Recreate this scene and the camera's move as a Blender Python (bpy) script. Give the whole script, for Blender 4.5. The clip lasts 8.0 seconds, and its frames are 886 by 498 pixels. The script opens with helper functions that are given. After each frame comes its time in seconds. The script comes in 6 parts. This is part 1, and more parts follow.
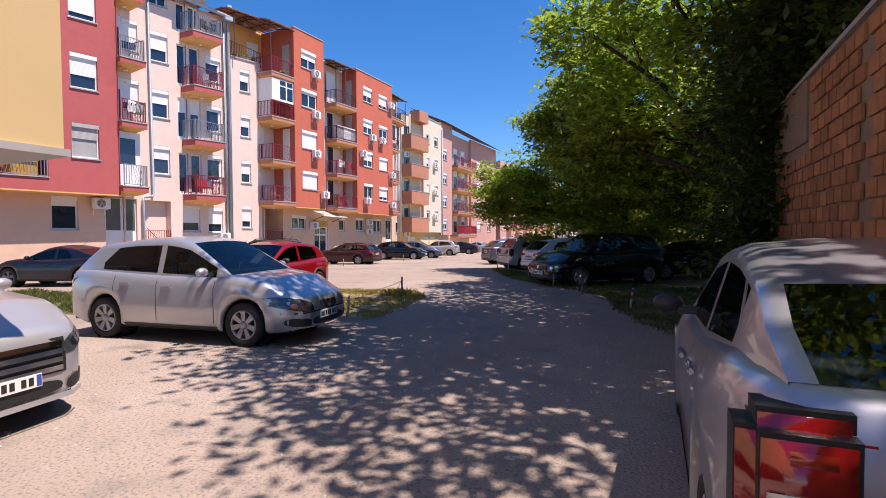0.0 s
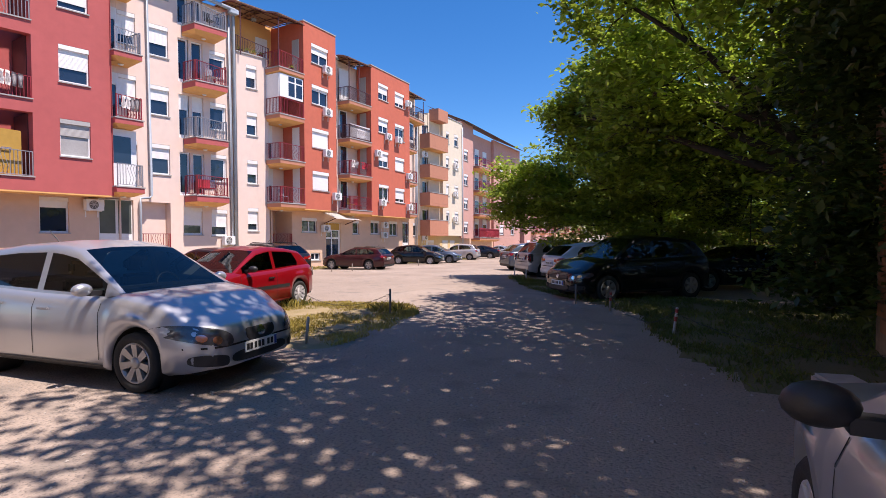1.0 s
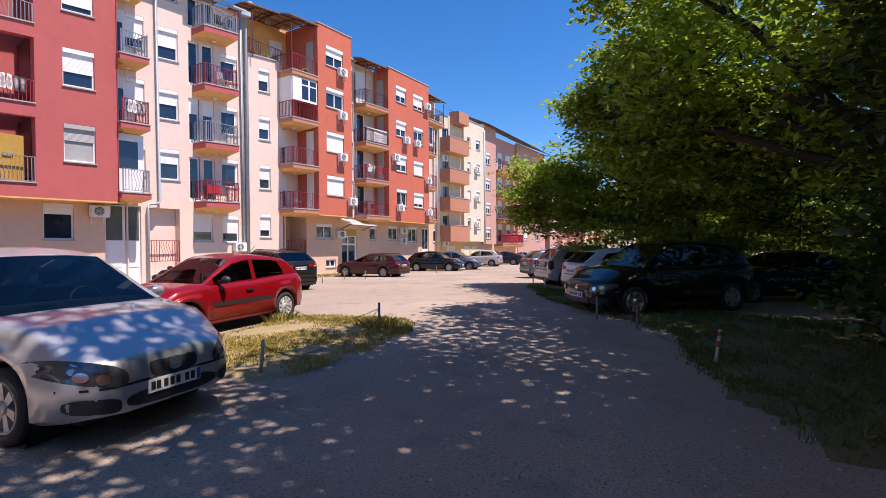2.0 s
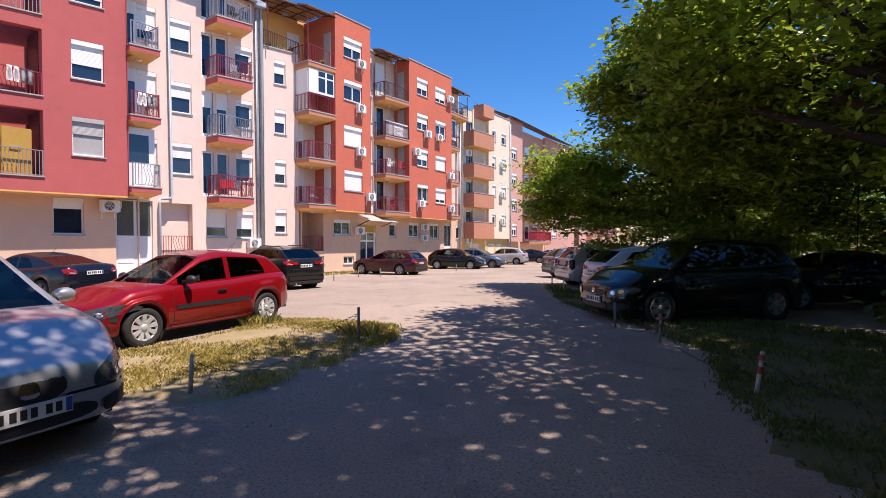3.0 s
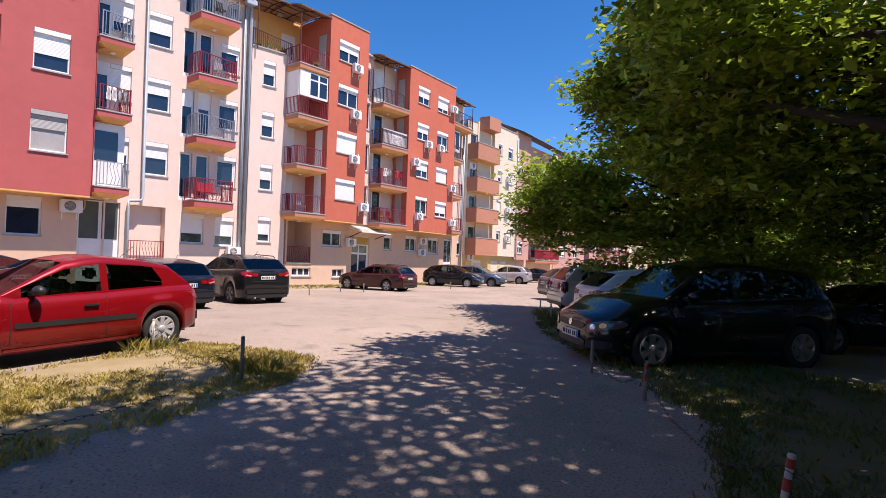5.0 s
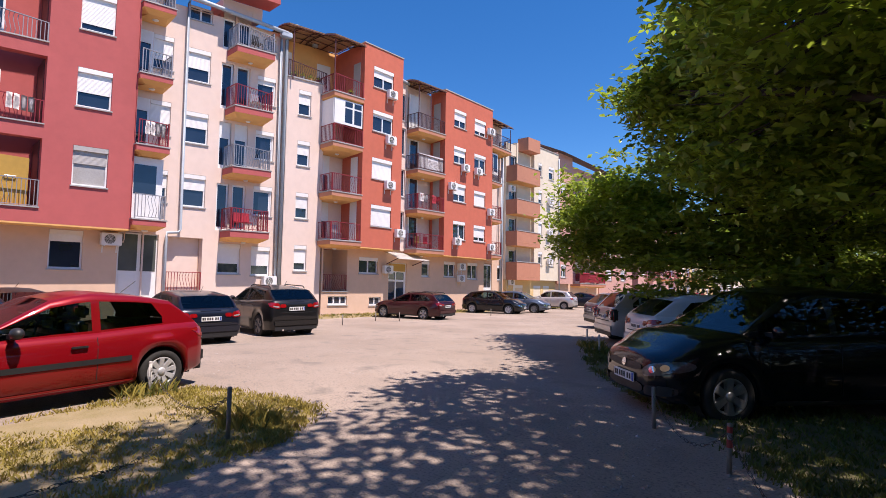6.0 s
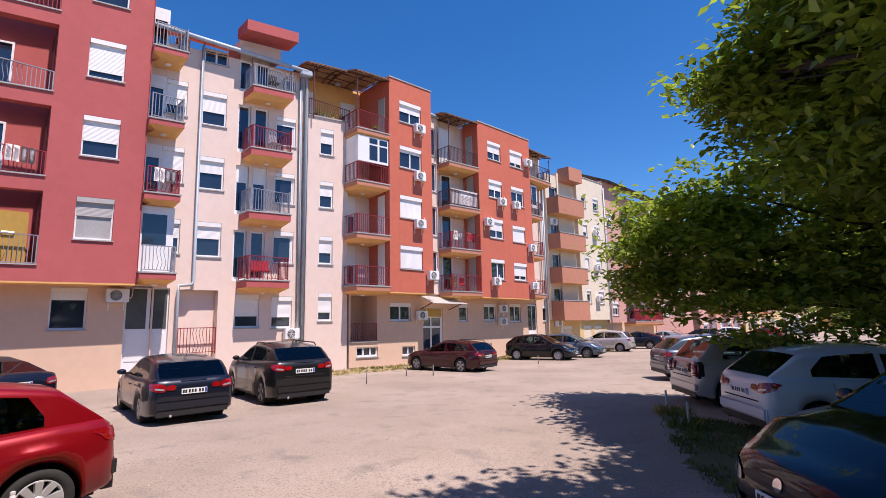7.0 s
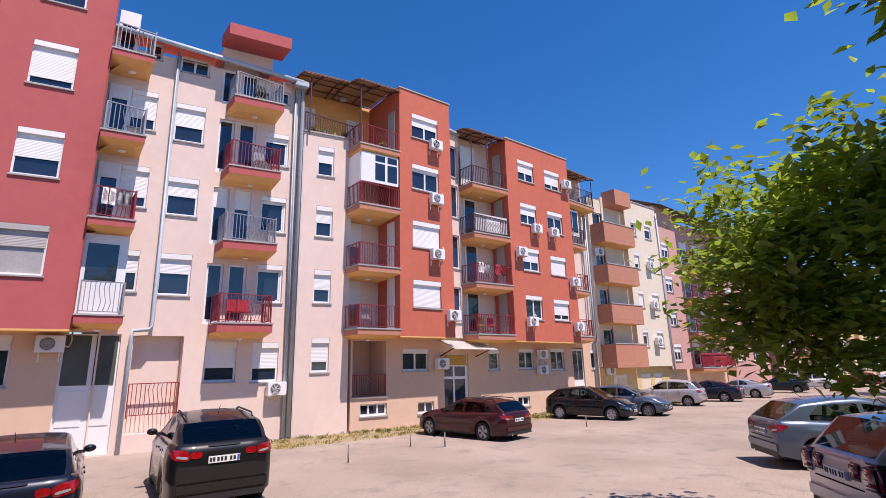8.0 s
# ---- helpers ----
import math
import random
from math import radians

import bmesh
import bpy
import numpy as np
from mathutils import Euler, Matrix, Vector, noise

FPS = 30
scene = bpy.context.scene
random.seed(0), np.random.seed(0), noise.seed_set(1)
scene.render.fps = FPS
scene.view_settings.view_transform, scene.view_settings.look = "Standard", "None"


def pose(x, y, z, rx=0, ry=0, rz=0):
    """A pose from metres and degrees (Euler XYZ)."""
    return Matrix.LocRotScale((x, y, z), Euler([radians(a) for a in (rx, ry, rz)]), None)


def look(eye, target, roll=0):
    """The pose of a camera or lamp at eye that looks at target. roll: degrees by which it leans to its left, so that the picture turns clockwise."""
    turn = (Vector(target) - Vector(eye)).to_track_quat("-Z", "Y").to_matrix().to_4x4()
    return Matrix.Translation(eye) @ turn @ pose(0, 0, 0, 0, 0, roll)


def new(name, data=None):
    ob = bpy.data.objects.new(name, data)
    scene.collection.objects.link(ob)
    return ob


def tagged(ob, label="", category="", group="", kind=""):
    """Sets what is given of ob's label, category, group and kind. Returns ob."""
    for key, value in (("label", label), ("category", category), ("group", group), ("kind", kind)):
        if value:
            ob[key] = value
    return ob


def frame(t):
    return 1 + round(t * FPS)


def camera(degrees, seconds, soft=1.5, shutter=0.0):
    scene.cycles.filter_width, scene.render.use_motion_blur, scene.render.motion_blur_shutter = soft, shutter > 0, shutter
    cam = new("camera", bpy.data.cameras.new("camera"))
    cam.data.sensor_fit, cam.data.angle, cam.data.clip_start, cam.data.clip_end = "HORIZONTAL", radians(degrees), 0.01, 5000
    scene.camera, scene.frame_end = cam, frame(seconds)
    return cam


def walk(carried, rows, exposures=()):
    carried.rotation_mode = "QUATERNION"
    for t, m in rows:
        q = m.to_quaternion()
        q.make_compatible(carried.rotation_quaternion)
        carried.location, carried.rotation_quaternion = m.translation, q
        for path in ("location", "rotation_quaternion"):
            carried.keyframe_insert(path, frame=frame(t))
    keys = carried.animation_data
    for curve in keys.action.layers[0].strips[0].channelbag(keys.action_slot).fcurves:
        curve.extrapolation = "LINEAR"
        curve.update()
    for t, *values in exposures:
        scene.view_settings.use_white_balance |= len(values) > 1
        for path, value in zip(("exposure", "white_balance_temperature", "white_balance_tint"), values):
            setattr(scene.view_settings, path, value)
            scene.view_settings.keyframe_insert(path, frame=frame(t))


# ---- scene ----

# ---------------------------------------------------------------- camera
cam = camera(84.07, 8.0, soft=0.85)
ROWS = [
    (0.0, 1.721, -1.839, 1.625, 24.28, -1.88, 0.27),
    (0.5, 1.561, -0.473, 1.624, 25.61, -1.92, 0.09),
    (1.0, 1.402, 0.327, 1.620, 27.29, -1.47, 0.24),
    (1.5, 1.338, 1.045, 1.620, 28.15, -1.09, 0.43),
    (2.0, 1.257, 1.784, 1.613, 30.40, -0.76, 0.44),
    (3.5, 1.201, 3.793, 1.592, 34.60, -1.25, -0.12),
    (4.0, 1.165, 4.448, 1.579, 34.58, -1.01, -0.58),
    (4.5, 1.153, 4.982, 1.578, 34.44, -0.25, -1.40),
    (6.0, 0.700, 6.350, 1.660, 40.46, 3.53, -0.85),
    (6.5, 0.150, 7.200, 1.770, 43.40, 5.59, 0.46),
    (7.0, -0.750, 8.500, 1.920, 45.60, 8.24, 1.18),
    (7.5, -2.000, 10.600, 2.100, 48.28, 11.23, 1.15),
    (8.0, -3.200, 12.400, 2.200, 50.86, 13.20, 1.38),
]
walk(cam, [(t, pose(x, y, z, 90 + p, r, yaw)) for t, x, y, z, yaw, p, r in ROWS], [(0.0, 0.60, 6900, 20.5), (4.5, 0.62, 7000, 20), (8.0, 0.38, 6700, 22)])

# ---------------------------------------------------------------- sky and sun
SUN_WAY = Vector((0.82, 0.06, 1.88)).normalized()
world = bpy.data.worlds.new("sky")
scene.world = world
world.use_nodes = True
wn = world.node_tree
sky = wn.nodes.new("ShaderNodeTexSky")
sky.sky_type, sky.sun_disc = "NISHITA", False
sky.sun_elevation = math.asin(SUN_WAY.z)
sky.sun_rotation = math.atan2(SUN_WAY.x, SUN_WAY.y)
sky.altitude, sky.air_density, sky.dust_density, sky.ozone_density = 200, 1.0, 0.0, 8.0
deep = wn.nodes.new("ShaderNodeHueSaturation")
deep.inputs["Hue"].default_value, deep.inputs["Saturation"].default_value = 0.502, 1.24
wn.links.new(sky.outputs["Color"], deep.inputs["Color"])
wn.links.new(deep.outputs["Color"], wn.nodes["Background"].inputs["Color"])
wn.nodes["Background"].inputs["Strength"].default_value = 0.123
lamp = bpy.data.lights.new("sun", "SUN")
lamp.energy, lamp.angle, lamp.color = 5.0, radians(0.6), (1.0, 0.945, 0.88)
sun = new("sun", lamp)
sun.matrix_basis = look(SUN_WAY * 60, (0, 0, 0))


# ---------------------------------------------------------------- materials
def material(name, rgb, rough=0.8, metal=0.0, vary=0.12, grain=8.0, bump=0.2, bump_scale=40.0, coat=0.0, spec=0.5, second=None, patch=1.0,
             per_object=0.0, translucent=0.0, per_island=0.0):
    m = bpy.data.materials.new(name)
    m.use_nodes = True
    nt, b = m.node_tree, m.node_tree.nodes["Principled BSDF"]
    b.inputs["Roughness"].default_value, b.inputs["Metallic"].default_value = rough, metal
    b.inputs["Coat Weight"].default_value, b.inputs["Coat Roughness"].default_value = coat, 0.04
    b.inputs["Specular IOR Level"].default_value = spec
    geo = nt.nodes.new("ShaderNodeNewGeometry")
    src = geo.outputs["Position"]
    big, small = nt.nodes.new("ShaderNodeTexNoise"), nt.nodes.new("ShaderNodeTexNoise")
    big.inputs["Scale"].default_value, big.inputs["Detail"].default_value = patch, 4
    small.inputs["Scale"].default_value, small.inputs["Detail"].default_value = grain, 6
    for n in (big, small):
        nt.links.new(src, n.inputs["Vector"])
    add = nt.nodes.new("ShaderNodeMath")
    add.operation = "ADD"
    nt.links.new(big.outputs["Fac"], add.inputs[0])
    nt.links.new(small.outputs["Fac"], add.inputs[1])
    ramp = nt.nodes.new("ShaderNodeMapRange")
    ramp.inputs["From Min"].default_value, ramp.inputs["From Max"].default_value = 0.65, 1.35
    nt.links.new(add.outputs[0], ramp.inputs["Value"])
    mix = nt.nodes.new("ShaderNodeMix")
    mix.data_type = "RGBA"
    second = second or tuple(c * (1 - vary) for c in rgb)
    mix.inputs["A"].default_value = (*second, 1)
    mix.inputs["B"].default_value = (*[min(1, c * (1 + vary * 0.6)) for c in rgb], 1)
    nt.links.new(ramp.outputs["Result"], mix.inputs["Factor"])
    out = mix.outputs["Result"]
    if per_object or per_island:
        if per_object:
            inf = nt.nodes.new("ShaderNodeObjectInfo").outputs["Random"]
        else:
            inf = geo.outputs["Random Per Island"]
        hsv = nt.nodes.new("ShaderNodeHueSaturation")
        rng = nt.nodes.new("ShaderNodeMapRange")
        amt = per_object or per_island
        rng.inputs["To Min"].default_value, rng.inputs["To Max"].default_value = 1 - amt, 1 + amt
        nt.links.new(inf, rng.inputs["Value"])
        nt.links.new(rng.outputs["Result"], hsv.inputs["Value"])
        nt.links.new(out, hsv.inputs["Color"])
        out = hsv.outputs["Color"]
    nt.links.new(out, b.inputs["Base Color"])
    if bump:
        bn, bt = nt.nodes.new("ShaderNodeBump"), nt.nodes.new("ShaderNodeTexNoise")
        bt.inputs["Scale"].default_value, bt.inputs["Detail"].default_value = bump_scale, 5
        bn.inputs["Strength"].default_value, bn.inputs["Distance"].default_value = bump, 0.02
        nt.links.new(src, bt.inputs["Vector"])
        nt.links.new(bt.outputs["Fac"], bn.inputs["Height"])
        nt.links.new(bn.outputs["Normal"], b.inputs["Normal"])
    if translucent:
        tr, ms = nt.nodes.new("ShaderNodeBsdfTranslucent"), nt.nodes.new("ShaderNodeMixShader")
        nt.links.new(out, tr.inputs["Color"])
        ms.inputs["Fac"].default_value = translucent
        nt.links.new(b.outputs["BSDF"], ms.inputs[1])
        nt.links.new(tr.outputs["BSDF"], ms.inputs[2])
        nt.links.new(ms.outputs["Shader"], nt.nodes["Material Output"].inputs["Surface"])
    return m


RED = material("red_render", (0.56, 0.14, 0.085), 0.9, vary=0.10, grain=3, patch=0.35, bump=0.25, bump_scale=90)
ROSE = material("rose_render", (0.47, 0.105, 0.10), 0.9, vary=0.10, grain=3, patch=0.35, bump=0.25, bump_scale=90)
CREAM = material("cream_render", (0.76, 0.60, 0.52), 0.9, vary=0.07, grain=3, patch=0.3, bump=0.25, bump_scale=90)
PEACH = material("peach_render", (0.68, 0.47, 0.345), 0.9, vary=0.08, grain=3, patch=0.3, bump=0.25, bump_scale=90)
OCHRE = material("ochre_render", (0.76, 0.42, 0.15), 0.9, vary=0.08, grain=3, patch=0.3, bump=0.2, bump_scale=90)
SALMON = material("salmon_render", (0.50, 0.215, 0.135), 0.9, vary=0.08, grain=3, patch=0.3, bump=0.2)
PINK = material("pink_render", (0.60, 0.33, 0.28), 0.9, vary=0.08, grain=3, patch=0.3, bump=0.2)
IVORY = material("ivory_render", (0.72, 0.63, 0.50), 0.9, vary=0.07, grain=3, patch=0.3, bump=0.2)
YELLOW = material("yellow_render", (0.66, 0.47, 0.23), 0.9, vary=0.05, grain=2, patch=0.3, bump=0.08, bump_scale=120)
WHITE = material("white_plastic", (0.80, 0.80, 0.80), 0.35, vary=0.05, bump=0.0)
SHUTTER = material("shutter_white", (0.78, 0.77, 0.76), 0.55, vary=0.05, bump=0.05)
SHUTTER_GREY = material("shutter_grey", (0.42, 0.40, 0.38), 0.6, vary=0.08, bump=0.05)
GLASS = material("window_glass", (0.018, 0.028, 0.05), 0.04, vary=0.3, grain=1.2, bump=0.02, bump_scale=2.0, spec=0.9)
GREY_GLASS = material("grey_glass", (0.10, 0.11, 0.105), 0.12, vary=0.3, grain=1.5, bump=0.0, spec=0.7)
CURTAIN = material("net_curtain", (0.40, 0.38, 0.36), 0.8, vary=0.2, grain=25, bump=0.1, coat=0.6)
STEEL = material("galvanised_steel", (0.42, 0.48, 0.54), 0.55, 0.1, vary=0.15, grain=5, bump=0.05)
RAIL_RED = material("red_iron", (0.30, 0.022, 0.032), 0.5, vary=0.25, bump=0.1)
RAIL_GREY = material("grey_iron", (0.32, 0.31, 0.33), 0.45, 0.3, vary=0.2, bump=0.1)
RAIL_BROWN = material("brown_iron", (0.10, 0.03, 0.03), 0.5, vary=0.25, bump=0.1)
DARK = material("dark_gap", (0.012, 0.012, 0.013), 0.9, bump=0.0)
BLACK_PLASTIC = material("black_plastic", (0.018, 0.018, 0.02), 0.5, vary=0.2, bump=0.1, bump_scale=200)
RUBBER = material("tyre_rubber", (0.022, 0.021, 0.02), 0.85, vary=0.3, grain=20, bump=0.2)
ALLOY = material("alloy", (0.36, 0.36, 0.37), 0.35, 0.7, vary=0.15, grain=12, bump=0.0)
HUBCAP = material("hubcap", (0.55, 0.55, 0.56), 0.4, 0.35, vary=0.15, grain=12, bump=0.0)
DARK_ALLOY = material("dark_alloy", (0.13, 0.13, 0.14), 0.35, 0.6, vary=0.15, grain=12, bump=0.0)
CHROME = material("chrome", (0.75, 0.75, 0.76), 0.12, 1.0, vary=0.05, bump=0.0)


def car_glass():
    m = bpy.data.materials.new("car_glass")
    m.use_nodes = True
    nt = m.node_tree
    nt.nodes.remove(nt.nodes["Principled BSDF"])
    clear, gloss, fres, mix = (nt.nodes.new(k) for k in ("ShaderNodeBsdfTransparent", "ShaderNodeBsdfGlossy", "ShaderNodeFresnel", "ShaderNodeMixShader"))
    clear.inputs["Color"].default_value = (0.30, 0.36, 0.34, 1)
    gloss.inputs["Roughness"].default_value = 0.02
    fres.inputs["IOR"].default_value = 1.55
    nt.links.new(fres.outputs["Fac"], mix.inputs["Fac"])
    nt.links.new(clear.outputs["BSDF"], mix.inputs[1])
    nt.links.new(gloss.outputs["BSDF"], mix.inputs[2])
    nt.links.new(mix.outputs["Shader"], nt.nodes["Material Output"].inputs["Surface"])
    return m


CAR_GLASS = car_glass()
LENS = material("clear_lens", (0.085, 0.09, 0.10), 0.05, 0.4, vary=0.5, grain=30, bump=0.15, bump_scale=60, coat=1.0)
RED_LENS = material("red_lens", (0.30, 0.006, 0.008), 0.08, vary=0.45, grain=14, bump=0.1, bump_scale=50, coat=1.0)
AMBER_LENS = material("orange_lens", (0.40, 0.025, 0.01), 0.08, vary=0.35, grain=30, bump=0.15, bump_scale=70, coat=1.0)
CLEAR_LENS = material("ribbed_lens", (0.55, 0.55, 0.57), 0.15, 0.5, vary=0.5, grain=45, bump=0.3, bump_scale=90, coat=1.0)
PLATE = material("number_plate", (0.78, 0.78, 0.76), 0.5, vary=0.06, bump=0.0)
PLATE_BLUE = material("plate_blue", (0.03, 0.09, 0.40), 0.5, bump=0.0)
INK = material("black_ink", (0.02, 0.02, 0.02), 0.6, bump=0.0)
TILES = material("clay_tiles", (0.48, 0.13, 0.06), 0.85, vary=0.25, grain=9, bump=0.3)
TIMBER = material("dark_timber", (0.12, 0.06, 0.035), 0.7, vary=0.3, grain=14, bump=0.2)
AWNING = material("awning_sheet", (0.42, 0.25, 0.13), 0.6, vary=0.2, grain=4, bump=0.1)
CANVAS = material("canopy_white", (0.68, 0.66, 0.63), 0.6, vary=0.08, bump=0.05)
CONCRETE = material("concrete", (0.40, 0.36, 0.32), 0.9, vary=0.2, grain=7, bump=0.4, bump_scale=30)
STONE_SILL = material("stone_sill", (0.38, 0.37, 0.36), 0.7, vary=0.15, bump=0.1)
BRICK = material("hollow_brick", (0.40, 0.17, 0.065), 0.9, vary=0.3, grain=6, bump=0.5, bump_scale=50, per_object=0.22)
MORTAR = material("mortar", (0.28, 0.20, 0.12), 0.95, vary=0.25, grain=8, bump=0.6, bump_scale=40)
BARK = material("bark", (0.045, 0.032, 0.024), 0.95, vary=0.35, grain=18, bump=0.8, bump_scale=25)
LEAF = material("leaf_green", (0.30, 0.40, 0.045), 0.32, vary=0.4, grain=2, patch=0.4, bump=0.0, translucent=0.5, per_island=0.5)
LEAF_LIGHT = material("leaf_bright", (0.31, 0.40, 0.045), 0.36, vary=0.4, grain=2, patch=0.4, bump=0.0, translucent=0.52, per_island=0.35)
# leaf green cut to about a quarter: deep shade put into the colour
LEAF_SHADED = material("leaf_shaded", (0.07, 0.10, 0.018), 0.38, vary=0.4, grain=2, patch=0.4, bump=0.0, translucent=0.45, per_island=0.35)
GRASS = material("grass_green", (0.13, 0.15, 0.03), 0.7, vary=0.4, grain=1.5, patch=0.5, bump=0.0, translucent=0.4, per_island=0.3)
STRAW_GREEN = material("grass_fading", (0.36, 0.29, 0.06), 0.75, vary=0.4, grain=1.5, patch=0.5, bump=0.0, translucent=0.35, per_island=0.3)
STRAW = material("grass_dry", (0.42, 0.33, 0.085), 0.8, vary=0.35, grain=1.5, patch=0.5, bump=0.0, translucent=0.3, per_island=0.25)
TURF = material("verge_soil", (0.29, 0.22, 0.135), 0.95, vary=0.4, grain=3, patch=1.1, bump=0.8, bump_scale=30, second=(0.21, 0.165, 0.06))
TURF_GREEN = material("verge_turf", (0.085, 0.09, 0.028), 0.95, vary=0.4, grain=3, patch=1.1, bump=0.8, bump_scale=30, second=(0.14, 0.105, 0.06))
CHAIN = material("rusty_chain", (0.10, 0.085, 0.075), 0.7, 0.5, vary=0.3, grain=30, bump=0.2)
POST_GREY = material("post_paint", (0.22, 0.19, 0.17), 0.8, vary=0.3, grain=20, bump=0.3)
POST_WHITE = material("post_white", (0.50, 0.47, 0.44), 0.8, vary=0.25, grain=25, bump=0.3)
POST_RED = material("post_red", (0.38, 0.05, 0.04), 0.7, vary=0.25, grain=25, bump=0.2)
CLOTH = material("washing", (0.62, 0.58, 0.58), 0.9, vary=0.3, grain=8, bump=0.2)
CLOTH_RED = material("red_cloth", (0.40, 0.03, 0.05), 0.9, vary=0.3, grain=8, bump=0.2)
LOCKER = material("yellow_locker", (0.48, 0.28, 0.05), 0.5, vary=0.1, bump=0.05)
STONES = material("gravel_stones", (0.36, 0.32, 0.29), 0.9, vary=0.25, grain=15, bump=0.3, per_island=0.3)


def ground_material():
    m = bpy.data.materials.new("packed_gravel")
    m.use_nodes = True
    nt, b = m.node_tree, m.node_tree.nodes["Principled BSDF"]
    b.inputs["Roughness"].default_value = 0.92
    b.inputs["Specular IOR Level"].default_value = 0.25
    geo = nt.nodes.new("ShaderNodeNewGeometry")
    noises = []
    for scale, detail in ((0.28, 6), (1.6, 8), (38.0, 4)):
        n = nt.nodes.new("ShaderNodeTexNoise")
        n.inputs["Scale"].default_value, n.inputs["Detail"].default_value = scale, detail
        nt.links.new(geo.outputs["Position"], n.inputs["Vector"])
        noises.append(n)
    pebble = nt.nodes.new("ShaderNodeTexVoronoi")
    pebble.inputs["Scale"].default_value = 26.0
    nt.links.new(geo.outputs["Position"], pebble.inputs["Vector"])

    def blend(a, b_, fac, lo, hi):
        r = nt.nodes.new("ShaderNodeMapRange")
        r.inputs["From Min"].default_value, r.inputs["From Max"].default_value = lo, hi
        nt.links.new(fac, r.inputs["Value"])
        x = nt.nodes.new("ShaderNodeMix")
        x.data_type = "RGBA"
        nt.links.new(r.outputs["Result"], x.inputs["Factor"])
        for key, v in (("A", a), ("B", b_)):
            if isinstance(v, tuple):
                x.inputs[key].default_value = (*v, 1)
            else:
                nt.links.new(v, x.inputs[key])
        return x.outputs["Result"]

    base = blend((0.30, 0.235, 0.19), (0.395, 0.315, 0.262), noises[0].outputs["Fac"], 0.35, 0.65)
    base = blend(base, (0.23, 0.195, 0.168), noises[1].outputs["Fac"], 0.55, 0.75)
    base = blend((0.165, 0.142, 0.124), base, noises[2].outputs["Fac"], 0.28, 0.5)
    base = blend(base, (0.41, 0.345, 0.29), pebble.outputs["Distance"], 0.10, 0.02)
    nt.links.new(base, b.inputs["Base Color"])
    bump, mixh = nt.nodes.new("ShaderNodeBump"), nt.nodes.new("ShaderNodeMath")
    mixh.operation = "ADD"
    nt.links.new(noises[2].outputs["Fac"], mixh.inputs[0])
    nt.links.new(noises[1].outputs["Fac"], mixh.inputs[1])
    nt.links.new(mixh.outputs[0], bump.inputs["Height"])
    bump.inputs["Strength"].default_value, bump.inputs["Distance"].default_value = 0.5, 0.03
    nt.links.new(bump.outputs["Normal"], b.inputs["Normal"])
    return m


GRAVEL = ground_material()


# ---------------------------------------------------------------- mesh helpers
bays = []  # setting-out table of the wing in hand, if any


def mesh_of(bm, name, mat, smooth=False):
    bmesh.ops.recalc_face_normals(bm, faces=bm.faces[:])
    me = bpy.data.meshes.new(name)
    bm.to_mesh(me)
    bm.free()
    me.materials.append(mat)
    if smooth:
        me.polygons.foreach_set("use_smooth", [True] * len(me.polygons))
    return me


def part(name, bm, mat, parent, label="", smooth=False):
    if bays:
        for v in bm.verts:
            v.co = set_out(*v.co, bays)
    ob = new(name, mesh_of(bm, name, mat, smooth))
    ob.parent = parent
    return tagged(ob, label)


def add_box(bm, x0, x1, y0, y1, z0, z1, m=None):
    cs = [(x, y, z) for x in (x0, x1) for y in (y0, y1) for z in (z0, z1)]
    v = [bm.verts.new(m @ Vector(c) if m else c) for c in cs]
    for f in ((0, 1, 3, 2), (4, 6, 7, 5), (0, 4, 5, 1), (2, 3, 7, 6), (0, 2, 6, 4), (1, 5, 7, 3)):
        bm.faces.new([v[i] for i in f])


def box(x0, x1, y0, y1, z0, z1, bevel=0.0):
    bm = bmesh.new()
    add_box(bm, x0, x1, y0, y1, z0, z1)
    if bevel:
        bmesh.ops.bevel(bm, geom=bm.edges[:], offset=bevel, segments=2, affect="EDGES")
    return bm


def add_tube(bm, pts, r, sides=8, r_end=None):
    """A tube along pts, tapering to r_end."""
    pts = [Vector(p) for p in pts]
    rings = []
    for i, p in enumerate(pts):
        d = (pts[min(i + 1, len(pts) - 1)] - pts[max(i - 1, 0)]).normalized()
        up = Vector((0, 0, 1)) if abs(d.z) < 0.9 else Vector((1, 0, 0))
        a = d.cross(up).normalized()
        b = d.cross(a)
        rr = r if r_end is None else r + (r_end - r) * i / (len(pts) - 1)
        rings.append([bm.verts.new(p + (a * math.cos(k * math.tau / sides) + b * math.sin(k * math.tau / sides)) * rr) for k in range(sides)])
    for q, w in zip(rings, rings[1:]):
        for k in range(sides):
            bm.faces.new((q[k], q[(k + 1) % sides], w[(k + 1) % sides], w[k]))
    bm.faces.new(rings[0][::-1])
    bm.faces.new(rings[-1])


def tube(pts, r, sides=8, r_end=None):
    bm = bmesh.new()
    add_tube(bm, pts, r, sides, r_end)
    return bm


def smoothstep(a, b, x):
    t = min(1.0, max(0.0, (x - a) / (b - a)))
    return t * t * (3 - 2 * t)


def ground_z(x, y):
    """The yard falls gently towards the building and down the street."""
    return -0.0145 * min(90.0, max(0.0, y - 10.0)) - 0.017 * min(20.0, max(0.0, -6.0 - x))


